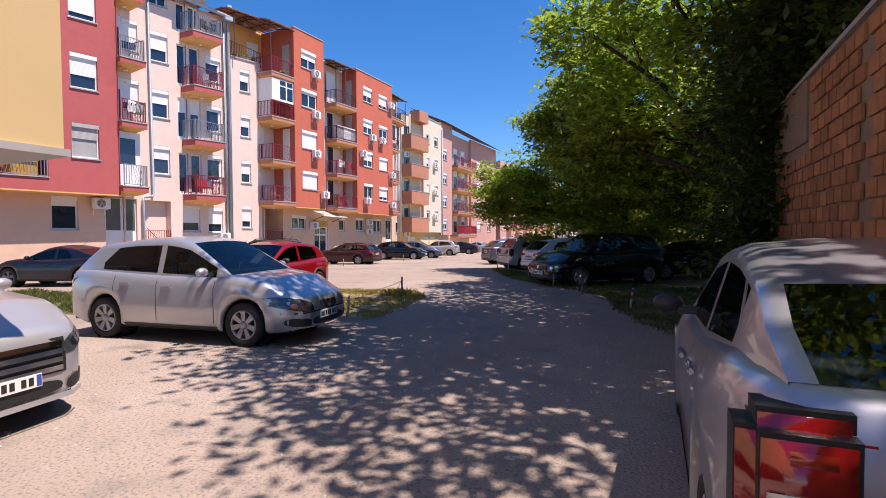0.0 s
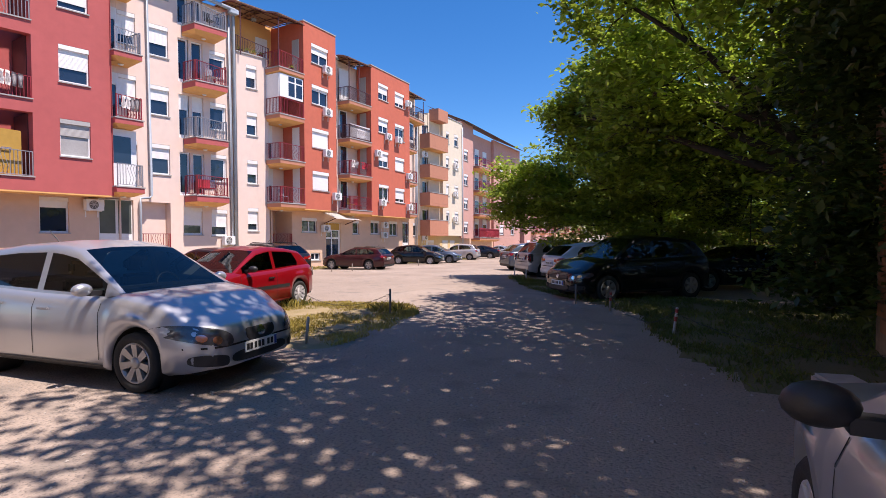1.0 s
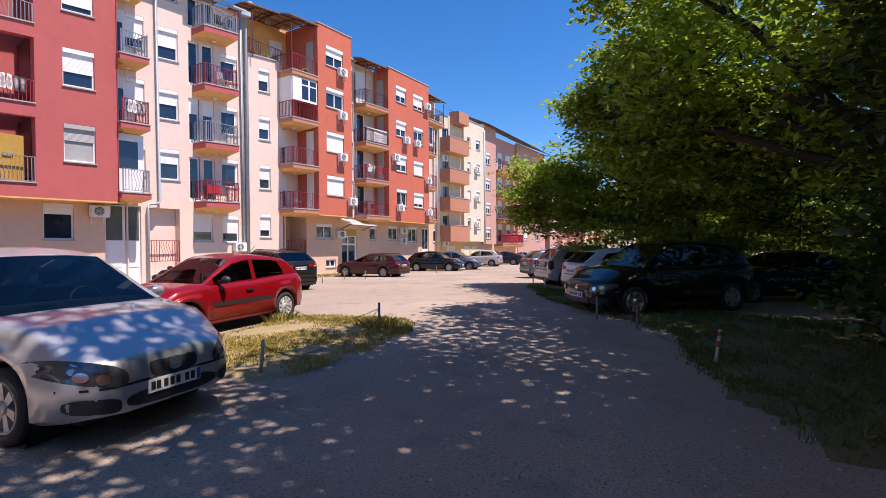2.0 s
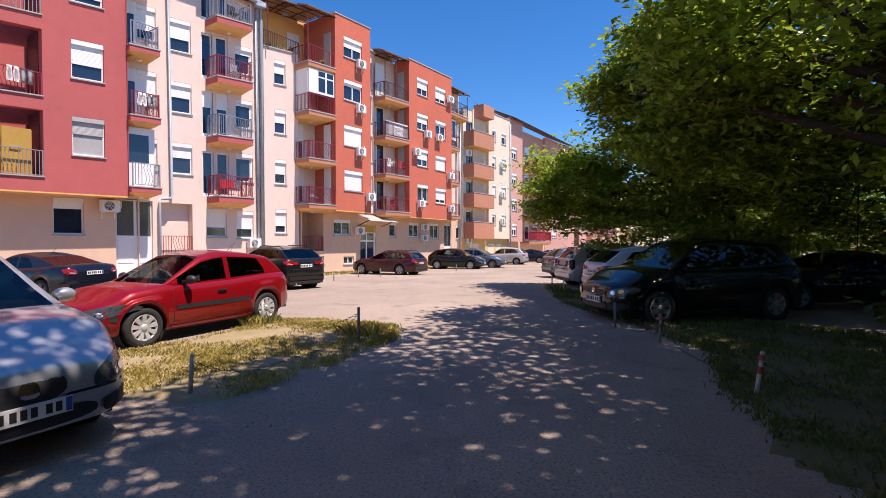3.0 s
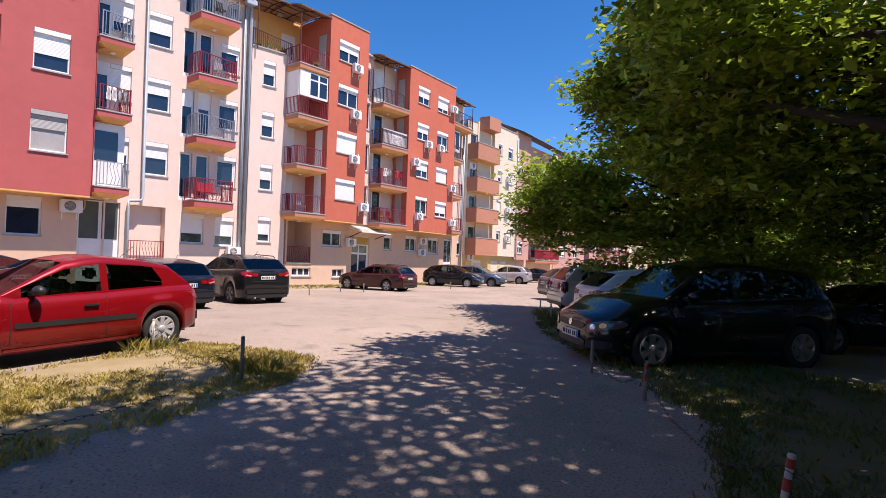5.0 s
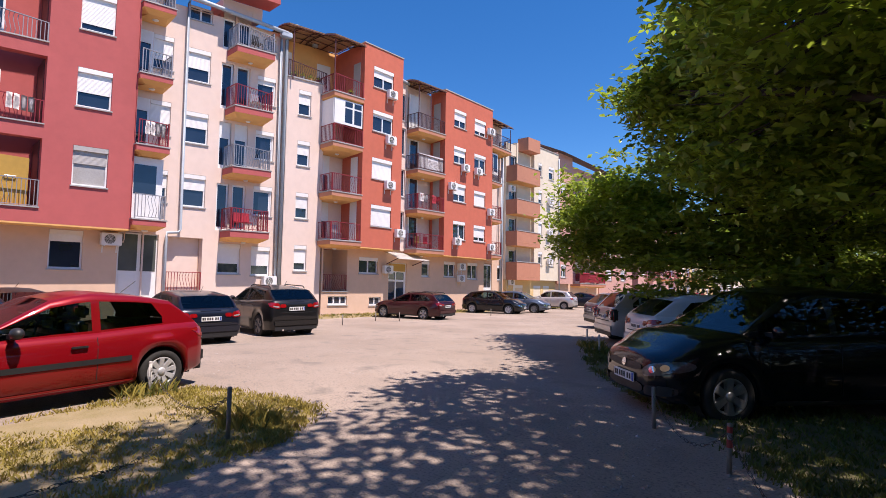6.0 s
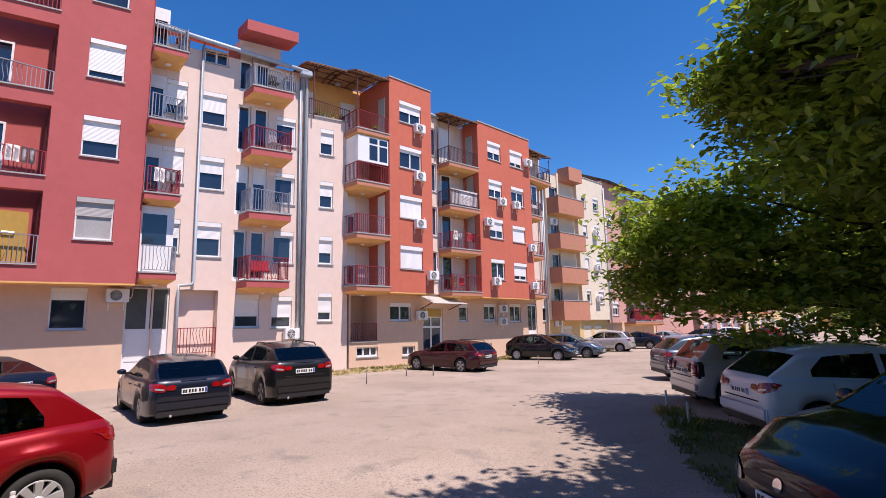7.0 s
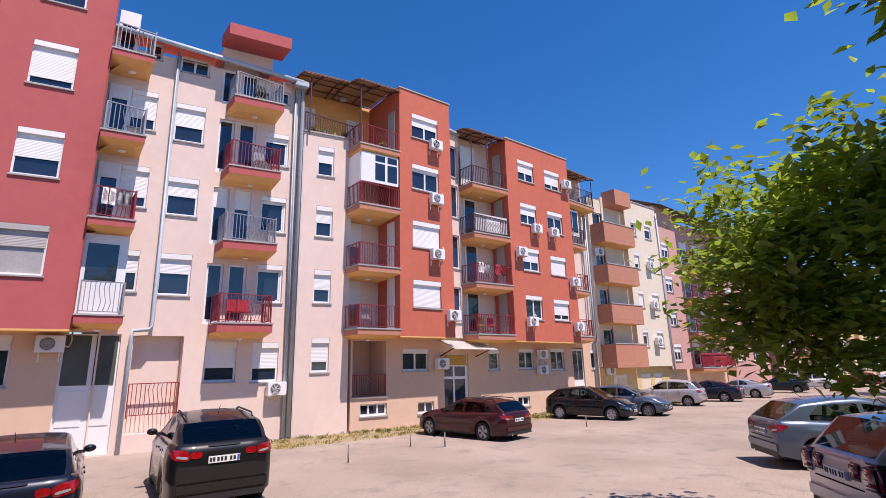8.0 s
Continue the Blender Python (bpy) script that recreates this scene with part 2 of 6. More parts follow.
# ---------------------------------------------------------------- ground
def build_ground():
    xs = [-900, -300, -120, -60] + [-40 + i * 0.5 for i in range(101)] + [14, 20, 40, 90, 300, 900]
    ys = [-900, -300, -100, -40, -20] + [-12 + i * 0.5 for i in range(125)] + [60, 80, 120, 200, 400, 900]
    rnd = random.Random(3)
    verts = [(x, y, ground_z(x, y) + (0.012 * noise.noise((x * 0.9, y * 0.9, 0)) if -40 < x < 12 and -12 < y < 52 else 0)) for y in ys for x in xs]
    n = len(xs)
    faces = [(j * n + i, j * n + i + 1, (j + 1) * n + i + 1, (j + 1) * n + i) for j in range(len(ys) - 1) for i in range(n - 1)]
    me = bpy.data.meshes.new("ground")
    me.from_pydata(verts, [], faces)
    me.materials.append(GRAVEL)
    me.polygons.foreach_set("use_smooth", [True] * len(me.polygons))
    tagged(new("ground", me), "packed pale gravel and worn asphalt parking lane", "ground", kind="structure")


build_ground()


def inside(poly, x, y):
    hit = False
    for (x0, y0), (x1, y1) in zip(poly, poly[1:] + poly[:1]):
        if (y0 > y) != (y1 > y) and x < (x1 - x0) * (y - y0) / (y1 - y0) + x0:
            hit = not hit
    return hit


def verge(name, poly, mat, label, step=0.16):
    """A low uneven bank of soil with a ragged edge."""
    x0, x1 = min(p[0] for p in poly), max(p[0] for p in poly)
    y0, y1 = min(p[1] for p in poly), max(p[1] for p in poly)
    nx, ny = int((x1 - x0) / step), int((y1 - y0) / step)
    verts, index, faces = [], {}, []

    def vert(i, j):
        if (i, j) not in index:
            x, y = x0 + i * step, y0 + j * step
            index[(i, j)] = len(verts)
            verts.append((x, y, ground_z(x, y) + 0.03 + 0.025 * noise.noise((x * 2.3, y * 2.3, 4))))
        return index[(i, j)]
    for i in range(nx):
        for j in range(ny):
            x, y = x0 + (i + 0.5) * step, y0 + (j + 0.5) * step
            wob = 0.35 * noise.noise((x * 1.1, y * 1.1, 9)), 0.35 * noise.noise((x * 1.1, y * 1.1, 2))
            if inside(poly, x + wob[0], y + wob[1]):
                faces.append((vert(i, j), vert(i + 1, j), vert(i + 1, j + 1), vert(i, j + 1)))
    count = {}
    for f in faces:
        for a, b in zip(f, f[1:] + f[:1]):
            count[(min(a, b), max(a, b))] = count.get((min(a, b), max(a, b)), 0) + 1
    rim = {v for e, c in count.items() if c == 1 for v in e}
    verts = [(x, y, ground_z(x, y) - 0.02 if k in rim else z) for k, (x, y, z) in enumerate(verts)]
    me = bpy.data.meshes.new(name)
    me.from_pydata(verts, [], faces)
    me.materials.append(mat)
    me.polygons.foreach_set("use_smooth", [True] * len(me.polygons))
    return tagged(new(name, me), label, "verge", kind="structure")


VERGE_A = [(-4.0, 5.3), (-3.3, 6.1), (-3.4, 7.5), (-3.8, 9.2), (-4.5, 10.2), (-5.8, 10.1), (-7.0, 9.6), (-6.5, 6.7), (-6.6, 5.5), (-5.5, 5.1)]
VERGE_B = [(1.9, 6.2), (0.8, 8.9), (0.4, 10.9), (-0.7, 12.5), (-2.1, 14.0), (-3.3, 15.5), (-4.2, 17.0), (-4.6, 19.2), (-2.6, 18.9), (-0.4, 15.4), (2.8, 14.2), (5.5, 13.9), (6.0, 6.2)]
VERGE_C = [(-19.9, 17.0), (-19.6, 17.0), (-19.6, 22.6), (-19.7, 28.0), (-19.8, 50.0), (-22.3, 50.0), (-22.3, 17.0)]
VERGE_D = [(-11.0, 4.1), (-7.6, 4.7), (-6.9, 5.2), (-9.3, 6.1), (-16.4, 7.0), (-17.0, 4.3)]
verge("verge", VERGE_A, TURF, "dry grass verge between the parking bays")
verge("verge", VERGE_B, TURF_GREEN, "shaded grass verge beside the lane")
verge("verge", VERGE_C, TURF, "thin grass strip along the foot of the facade")
verge("verge", VERGE_D, TURF_GREEN, "green grass strip between parked cars")


def blades(name, poly, count, mats, seed, h0, h1, density, label):
    rnd = random.Random(seed)
    x0, x1 = min(p[0] for p in poly), max(p[0] for p in poly)
    y0, y1 = min(p[1] for p in poly), max(p[1] for p in poly)
    sets = [([], []), ([], [])]
    made = 0
    tries = 0
    while made < count and tries < count * 12:
        tries += 1
        x, y = rnd.uniform(x0, x1), rnd.uniform(y0, y1)
        if not inside(poly, x, y):
            continue
        d = noise.noise((x * 0.9, y * 0.9, seed))
        if d + rnd.uniform(-0.4, 0.4) < density:
            continue
        kind = 0 if noise.noise((x * 0.7, y * 0.7, seed + 5)) + rnd.uniform(-0.35, 0.35) > 0 else 1
        vs, fs = sets[kind]
        for _ in range(5):
            a, bx, by = rnd.uniform(0, math.tau), x + rnd.gauss(0, 0.05), y + rnd.gauss(0, 0.05)
            h, w = rnd.uniform(h0, h1), rnd.uniform(0.006, 0.014)
            lx, ly = rnd.gauss(0, 0.45) * h, rnd.gauss(0, 0.45) * h
            z = ground_z(bx, by) + 0.015
            k = len(vs)
            ca, sa = math.cos(a) * w, math.sin(a) * w
            vs += [(bx - ca, by - sa, z), (bx + ca, by + sa, z), (bx + lx * 0.4 + ca * 0.7, by + ly * 0.4 + sa * 0.7, z + h * 0.6), (bx + lx, by + ly, z + h)]
            fs += [(k, k + 1, k + 2), (k, k + 2, k + 3)]
        made += 1
    for (vs, fs), mat in zip(sets, mats):
        me = bpy.data.meshes.new(name)
        me.from_pydata(vs, [], fs)
        me.materials.append(mat)
        tagged(new(name, me), label, "grass", kind="stuff")


blades("grass", VERGE_A, 4600, (STRAW, STRAW_GREEN), 11, 0.02, 0.065, 0.08, "sparse dry yellow grass tufts")
blades("grass", VERGE_B, 7500, (GRASS, GRASS), 12, 0.03, 0.09, -0.1, "green shaded grass")
blades("grass", VERGE_C, 2200, (STRAW, GRASS), 13, 0.05, 0.14, -0.1, "thin grass along the wall")
blades("grass", VERGE_D, 1800, (GRASS, GRASS), 14, 0.06, 0.16, -0.3, "green grass strip")
for k, (gx, gy) in enumerate(((-6.95, 9.0), (-4.5, 9.2), (-4.3, 18.1), (-5.0, 19.3))):
    tuft = [(gx + 0.38 * math.cos(a), gy + 0.38 * math.sin(a)) for a in (0, 1, 2, 3, 4, 5)]
    blades("grass_tuft", tuft, 60, (GRASS, STRAW_GREEN), 30 + k, 0.06, 0.22, -0.9, "tall green grass tuft at a post")


def loose_stones():
    rnd = random.Random(5)
    bm = bmesh.new()
    vs, fs = [], []
    for _ in range(6500):
        x, y = rnd.uniform(-7, 2.0), rnd.uniform(-1, 13)
        if rnd.random() < 0.35:
            x, y = rnd.uniform(-19, -7), rnd.uniform(8, 28)
        if noise.noise((x * 0.5, y * 0.5, 1)) + rnd.uniform(-0.3, 0.3) < -0.05:
            continue
        r = rnd.uniform(0.006, 0.02) * (1.6 if rnd.random() < 0.06 else 1)
        k, z = len(vs), ground_z(x, y)
        for i in range(5):
            a = i * math.tau / 5 + rnd.random()
            vs.append((x + math.cos(a) * r * rnd.uniform(0.7, 1.2), y + math.sin(a) * r * rnd.uniform(0.7, 1.2), z))
        vs.append((x, y, z + r * 0.8))
        fs += [(k + i, k + (i + 1) % 5, k + 5) for i in range(5)]
    me = bpy.data.meshes.new("loose_gravel")
    me.from_pydata(vs, [], fs)
    me.materials.append(STONES)
    tagged(new("loose_gravel", me), "loose grey gravel stones", "gravel", kind="stuff")


loose_stones()
# ---------------------------------------------------------------- apartment building
# Both wings stand on one line: x out of the facade, y along the street, z up. A wing is drawn on a grid of its own
# whose bays are then set out in metres: (grid, along the street, height of grid level 4, metres to one grid unit of height).
FACADE = Matrix.Translation((-22.5, 0, 0))
LEFT_BAYS = [
    (-19, 3.68, 3.488, 0.9465),
    (-15.4, 6.91, 3.523, 0.9872),
    (-12, 10.23, 3.558, 1.0291),
    (-9.2, 13.18, 3.59, 1.0663),
    (-8.6, 13.99, 3.592, 1.0749),
    (-7.3, 15.45, 3.606, 1.0927),
    (-5.9, 17.08, 3.622, 1.1126),
    (-4.4, 18.89, 3.64, 1.1347),
    (-3.1, 20.51, 3.658, 1.155),
    (-1.6, 22.45, 3.679, 1.1795),
    (0.9, 25.93, 3.704, 1.2187),
]
RIGHT_BAYS = [
    (-1.62, 22.64, 3.708, 1.1961),
    (0, 24.78, 3.711, 1.2115),
    (2.62, 27.97, 3.691, 1.2249),
    (4.2, 29.5, 3.651, 1.2196),
    (6.2, 32.2, 3.648, 1.2364),
    (8.2, 34.59, 3.623, 1.2428),
    (11, 37.99, 3.588, 1.252),
    (14.2, 41.4, 3.523, 1.2492),
    (17.2, 45.42, 3.497, 1.2664),
    (20.9, 50.11, 3.448, 1.2788),
    (29.6, 61.08, 3.316, 1.301),
    (37.5, 71.78, 3.201, 1.3287),
    (52, 91, 3.201, 1.3287),
    (70, 116, 3.201, 1.3287),
    (96, 150, 3.201, 1.3287),
]


def set_out(n, s, z, table):
    """Place of a grid point in metres, in the facade's frame."""
    k = 0
    while k < len(table) - 2 and s > table[k + 1][0]:
        k += 1
    (s0, *p0), (s1, *p1) = table[k], table[k + 1]
    t = (s - s0) / (s1 - s0)
    along, level, rise = (a + (b - a) * t for a, b in zip(p0, p1))
    return Vector((n, along, level + (z - 4.0) * rise))


def thing(name, m, label, category, group="", kind=""):
    ob = new(name)
    ob.matrix_basis = m
    return tagged(ob, label, category, group, kind)


def wall_panel(n, s0, s1, z0, z1, holes, reveal=0.16, back=0.35):
    """A wall facing +x with openings through it; holes are (s0, s1, z0, z1)."""
    bm = bmesh.new()
    ss = sorted({s0, s1, *[h[i] for h in holes for i in (0, 1)]})
    zs = sorted({z0, z1, *[h[i] for h in holes for i in (2, 3)]})
    ss, zs = [s for s in ss if s0 <= s <= s1], [z for z in zs if z0 <= z <= z1]
    grid = {}

    def v(x, s, z):
        key = (round(x, 3), round(s, 3), round(z, 3))
        if key not in grid:
            grid[key] = bm.verts.new((x, s, z))
        return grid[key]
    for a, b in zip(ss, ss[1:]):
        for c, d in zip(zs, zs[1:]):
            ms, mz = (a + b) / 2, (c + d) / 2
            if any(h[0] < ms < h[1] and h[2] < mz < h[3] for h in holes):
                continue
            for x in (n, n - back):
                bm.faces.new((v(x, a, c), v(x, b, c), v(x, b, d), v(x, a, d)))
    for h in list(holes) + [(s0, s1, z0, z1)]:
        for (a, c), (b, d) in (((h[0], h[2]), (h[1], h[2])), ((h[1], h[2]), (h[1], h[3])), ((h[1], h[3]), (h[0], h[3])), ((h[0], h[3]), (h[0], h[2]))):
            w = [bm.verts.new(p) for p in ((n, a, c), (n, b, d), (n - back, b, d), (n - back, a, c))]
            bm.faces.new(w)
    bmesh.ops.remove_doubles(bm, verts=bm.verts[:], dist=0.0005)
    return bm


def window(parent, n, s0, s1, z0, z1, shut=0.5, leaves=1, sill=True, shutter=None, open_leaf=False, curtain=False):
    """A white window set back in its opening: frame, panes, a roller shutter that covers the upper part, and a sill."""
    depth, f = n - 0.13, 0.055
    bm = bmesh.new()
    add_box(bm, depth - 0.03, depth + 0.04, s0, s0 + f, z0, z1)
    add_box(bm, depth - 0.03, depth + 0.04, s1 - f, s1, z0, z1)
    add_box(bm, depth - 0.03, depth + 0.04, s0 + f, s1 - f, z0, z0 + f * 1.3)
    add_box(bm, depth - 0.03, depth + 0.04, s0 + f, s1 - f, z1 - f, z1)
    for k in range(1, leaves):
        c = s0 + (s1 - s0) * k / leaves
        add_box(bm, depth - 0.025, depth + 0.045, c - f * 0.6, c + f * 0.6, z0 + f * 1.3, z1 - f)
    win = part("window", bm, WHITE, parent, "white window frame with roller shutter")
    for k in range(leaves):
        a = s0 + (s1 - s0) * k / leaves
        b = s0 + (s1 - s0) * (k + 1) / leaves
        part("pane", box(depth - 0.012, depth - 0.002, a + 0.02, b - 0.02, z0 + 0.03, z1 - 0.03), CURTAIN if curtain else GLASS, win,
             "net curtain behind glass" if curtain else "")
    if shut > 0:
        zt, zb = z1 - 0.01, z1 - (z1 - z0) * shut
        count = max(3, int((zt - zb) / 0.055))
        bm = bmesh.new()
        add_box(bm, depth + 0.02, depth + 0.13, s0 + 0.01, s1 - 0.01, zt - 0.17, zt)
        for k in range(count):
            q0, q1 = zt - 0.17 - (zt - 0.17 - zb) * k / count, zt - 0.17 - (zt - 0.17 - zb) * (k + 1) / count
            x = depth + 0.05
            p = [bm.verts.new(c) for c in ((x, s0 + 0.03, q0), (x, s1 - 0.03, q0), (x + 0.004, s1 - 0.03, (q0 + q1) / 2), (x + 0.004, s0 + 0.03, (q0 + q1) / 2), (x, s1 - 0.03, q1), (x, s0 + 0.03, q1))]
            bm.faces.new((p[0], p[1], p[2], p[3]))
            bm.faces.new((p[3], p[2], p[4], p[5]))
        bmesh.ops.remove_doubles(bm, verts=bm.verts[:], dist=0.0008)
        part("shutter", bm, shutter or SHUTTER, win, "white roller shutter partly lowered")
    if sill:
        part("sill", box(n - 0.1, n + 0.05, s0 - 0.04, s1 + 0.04, z0 - 0.045, z0), STONE_SILL, win)
    if open_leaf:
        m = Matrix.Translation((depth, s1 - f, 0)) @ Matrix.Rotation(radians(-12), 4, "Z")
        bm = bmesh.new()
        h = z0 + (z1 - z0) * (1 - shut)
        for q in ((-0.02, 0.02, -(s1 - s0) + 0.12, -(s1 - s0) + 0.17, z0 + 0.07, h), (-0.02, 0.02, -0.05, 0, z0 + 0.07, h), (-0.02, 0.02, -(s1 - s0) + 0.12, 0, z0 + 0.07, z0 + 0.12)):
            add_box(bm, *q, m)
        part("sash", bm, WHITE, win, "open white sash")
    return win


def door(parent, n, s0, s1, z0, z1, shut=0.0, mat=None):
    d = n - 0.13
    bm = bmesh.new()
    add_box(bm, d - 0.03, d + 0.04, s0, s0 + 0.07, z0, z1)
    add_box(bm, d - 0.03, d + 0.04, s1 - 0.07, s1, z0, z1)
    add_box(bm, d - 0.03, d + 0.04, s0 + 0.07, s1 - 0.07, z1 - 0.07, z1)
    add_box(bm, d - 0.02, d + 0.03, s0 + 0.07, s1 - 0.07, z0, z0 + 0.16)
    ob = part("balcony_door", bm, mat or WHITE, parent)
    part("pane", box(d - 0.012, d, s0 + 0.05, s1 - 0.05, z0 + 0.14, z1 - 0.05), GLASS, ob)
    if shut:
        part("shutter", box(d + 0.03, d + 0.05, s0 + 0.04, s1 - 0.04, z1 - (z1 - z0) * shut, z1), SHUTTER, ob)
    return ob


BAR_MESHES = {}


def railing(parent, a, b, z0, z1, mat, wavy=True, gap=0.125, joined=False):
    """Handrail, foot rail and end posts, with balusters between; the middle ones belly out."""
    table = bays[:]
    if table:
        low, high = set_out(*a, z0, table), set_out(*b, z0, table)
        z1 = low.z + (z1 - z0) * 1.05
        a, b, z0 = low.to_2d(), high.to_2d(), low.z
        bays.clear()
    a, b = Vector((*a, 0)), Vector((*b, 0))
    length = (b - a).length
    d = (b - a) / length
    out = Vector((d.y, -d.x, 0))
    m = Matrix(((d.x, out.x, 0, a.x), (d.y, out.y, 0, a.y), (0, 0, 1, 0), (0, 0, 0, 1)))
    bm = bmesh.new()
    add_box(bm, 0, length, -0.022, 0.022, z1 - 0.03, z1, m)
    add_box(bm, 0, length, -0.014, 0.014, z0 + 0.07, z0 + 0.095, m)
    for x in (0.021, length - 0.021):
        add_box(bm, x - 0.02, x + 0.02, -0.02, 0.02, z0, z1 - 0.02, m)
    count = max(2, round(length / gap))
    h = round(z1 - z0, 2)
    r = 0.011
    rail = part("handrail", bm, mat, parent, "iron handrail and frame")
    bars = bmesh.new()
    for k in range(1, count):
        x = length * k / count
        mid = wavy and 0.35 < k / count < 0.75 and length > 0.9
        pts = [(o * 0.6, o, z) for o, z in ((0, 0.09), (0.07, h * 0.35), (0.0, h * 0.6), (-0.05, h * 0.8), (0, h - 0.02))]
        if joined:
            if mid:
                add_tube(bars, [m @ Vector((p[0] + x, p[1], p[2] + z0)) for p in pts], r, 4)
            else:
                add_box(bars, x - r, x + r, -r, r, z0 + 0.09, z1 - 0.02, m)
            continue
        key = (mid, h, mat.name)
        if key not in BAR_MESHES:
            if mid:
                one = tube(pts, r, 4)
            else:
                one = box(-r, r, -r, r, 0.09, h - 0.02)
            BAR_MESHES[key] = mesh_of(one, "baluster", mat)
        bar = new("baluster", BAR_MESHES[key])
        bar.parent = parent
        bar.matrix_basis = m @ Matrix.Translation((x, 0, z0))
    if joined:
        tagged(part("balusters", bars, mat, parent), kind="stuff")
    else:
        bars.free()
    bays.extend(table)


def balcony(parent, n0, n1, s0, s1, z, mat_edge, mat_rail, rail_h=0.95, thick=0.3, sides=(True, True), panel=None, label="", far=False):
    """A cantilevered slab with a tapering soffit, a stone edge and an iron railing."""
    bm = bmesh.new()
    q = [(n0, s0), (n1, s0), (n1, s1), (n0, s1)]
    top = [bm.verts.new((x, s, z - 0.05)) for x, s in q]
    mid = [bm.verts.new((x, s, z - 0.05 - thick * 0.62)) for x, s in q]
    bot = [bm.verts.new((x - (0.3 if x == n1 else 0), s + (0.22 if s == s0 else -0.22) * (x == n1), z - 0.05 - thick)) for x, s in q]
    bm.faces.new(top)
    bm.faces.new(bot[::-1])
    for k in range(4):
        bm.faces.new((top[k], top[(k + 1) % 4], mid[(k + 1) % 4], mid[k]))
    low = [v.co.copy() for v in mid], [v.co.copy() for v in bot]
    bmesh.ops.delete(bm, geom=bot, context="VERTS")
    bm.faces.new(mid[::-1])
    slab = part("balcony", bm, mat_edge, parent, label or "cantilevered balcony slab with iron railing")
    bm = bmesh.new()
    up, down = [bm.verts.new(c - Vector((0.004 * (c.x == n1), 0, 0.003))) for c in low[0]], [bm.verts.new(c) for c in low[1]]
    bm.faces.new(up)
    bm.faces.new(down[::-1])
    for k in range(4):
        bm.faces.new((up[k], up[(k + 1) % 4], down[(k + 1) % 4], down[k]))
    part("soffit", bm, OCHRE, slab, "ochre painted tapering soffit")
    bm = bmesh.new()
    bmesh.ops.create_uvsphere(bm, u_segments=10, v_segments=6, radius=0.1, matrix=Matrix.Translation(((n0 + n1) / 2 - 0.1, (s0 + s1) / 2, z - 0.07 - thick)) @ Matrix.Diagonal((1, 1, 0.5, 1)))
    part("ceiling_lamp", bm, SHUTTER, slab, smooth=True)
    part("edging", box(n0, n1 + 0.03, s0 - 0.03, s1 + 0.03, z - 0.048, z), STONE_SILL, slab)
    railing(slab, (n1 - 0.04, s0 + 0.04), (n1 - 0.04, s1 - 0.04), z, z + rail_h, mat_rail, joined=far)
    if sides[0]:
        railing(slab, (n0, s0 + 0.04), (n1 - 0.07, s0 + 0.04), z, z + rail_h, mat_rail, False, joined=far)
    if sides[1]:
        railing(slab, (n0, s1 - 0.04), (n1 - 0.07, s1 - 0.04), z, z + rail_h, mat_rail, False, joined=far)
    if panel:
        part("infill", box(n1 - 0.1, n1 - 0.075, s0 + 0.1, s1 - 0.1, z + 0.1, z + rail_h - 0.08), panel, slab)
    return slab


def downpipe(parent, pts, r=0.055):
    part("downpipe", tube(pts, r, 10), STEEL, parent, "grey galvanised downpipe", True)


def air_conditioner(m, label="white air conditioner outdoor unit on the wall"):
    """Split unit, back against x = 0, base at z = 0."""
    ob = thing("air_conditioner", m, label, "air conditioner", "air conditioners on the facade")
    part("casing", box(0.08, 0.36, 0, 0.72, 0, 0.5, 0.015), WHITE, ob)
    bm = bmesh.new()
    bmesh.ops.create_cone(bm, cap_ends=True, segments=20, radius1=0.2, radius2=0.2, depth=0.012, matrix=Matrix.Translation((0.366, 0.29, 0.25)) @ Matrix.Rotation(radians(90), 4, "Y"))
    part("fan_opening", bm, BLACK_PLASTIC, ob)
    bm = bmesh.new()
    for k in range(4):
        r = 0.05 + 0.047 * k
        for j in range(16):
            a, b = j * math.tau / 16, (j + 1) * math.tau / 16
            add_tube(bm, [(0.38, 0.29 + r * math.cos(a), 0.25 + r * math.sin(a)), (0.38, 0.29 + r * math.cos(b), 0.25 + r * math.sin(b))], 0.006, 4)
    for k in range(3):
        a = k * math.pi / 3
        add_tube(bm, [(0.38, 0.29 + 0.2 * math.cos(a), 0.25 + 0.2 * math.sin(a)), (0.38, 0.29 - 0.2 * math.cos(a), 0.25 - 0.2 * math.sin(a))], 0.006, 4)
    part("grille", bm, SHUTTER, ob)
    for s in (0.1, 0.6):
        bm = bmesh.new()
        add_box(bm, 0, 0.34, s, s + 0.035, -0.04, -0.005)
        add_box(bm, 0, 0.03, s, s + 0.035, -0.3, -0.04)
        part("bracket", bm, SHUTTER, ob)
    part("hose", tube([(0.15, 0.72, 0.2), (0.12, 0.82, 0.16), (0.05, 0.88, 0.3), (0.02, 0.88, 0.7)], 0.022, 6), CREAM, ob, smooth=True)
    return ob


def body_block(parent, name, n0, n1, s0, s1, z0, z1, mat):
    return part(name, box(n0, n1, s0, s1, z0, z1), mat, parent)


# ---- rose wing and cream stair bay (left part of the building)
bays[:] = LEFT_BAYS
left = thing("apartment_building", FACADE, "five-storey apartment wing in rose and cream render", "apartment building")
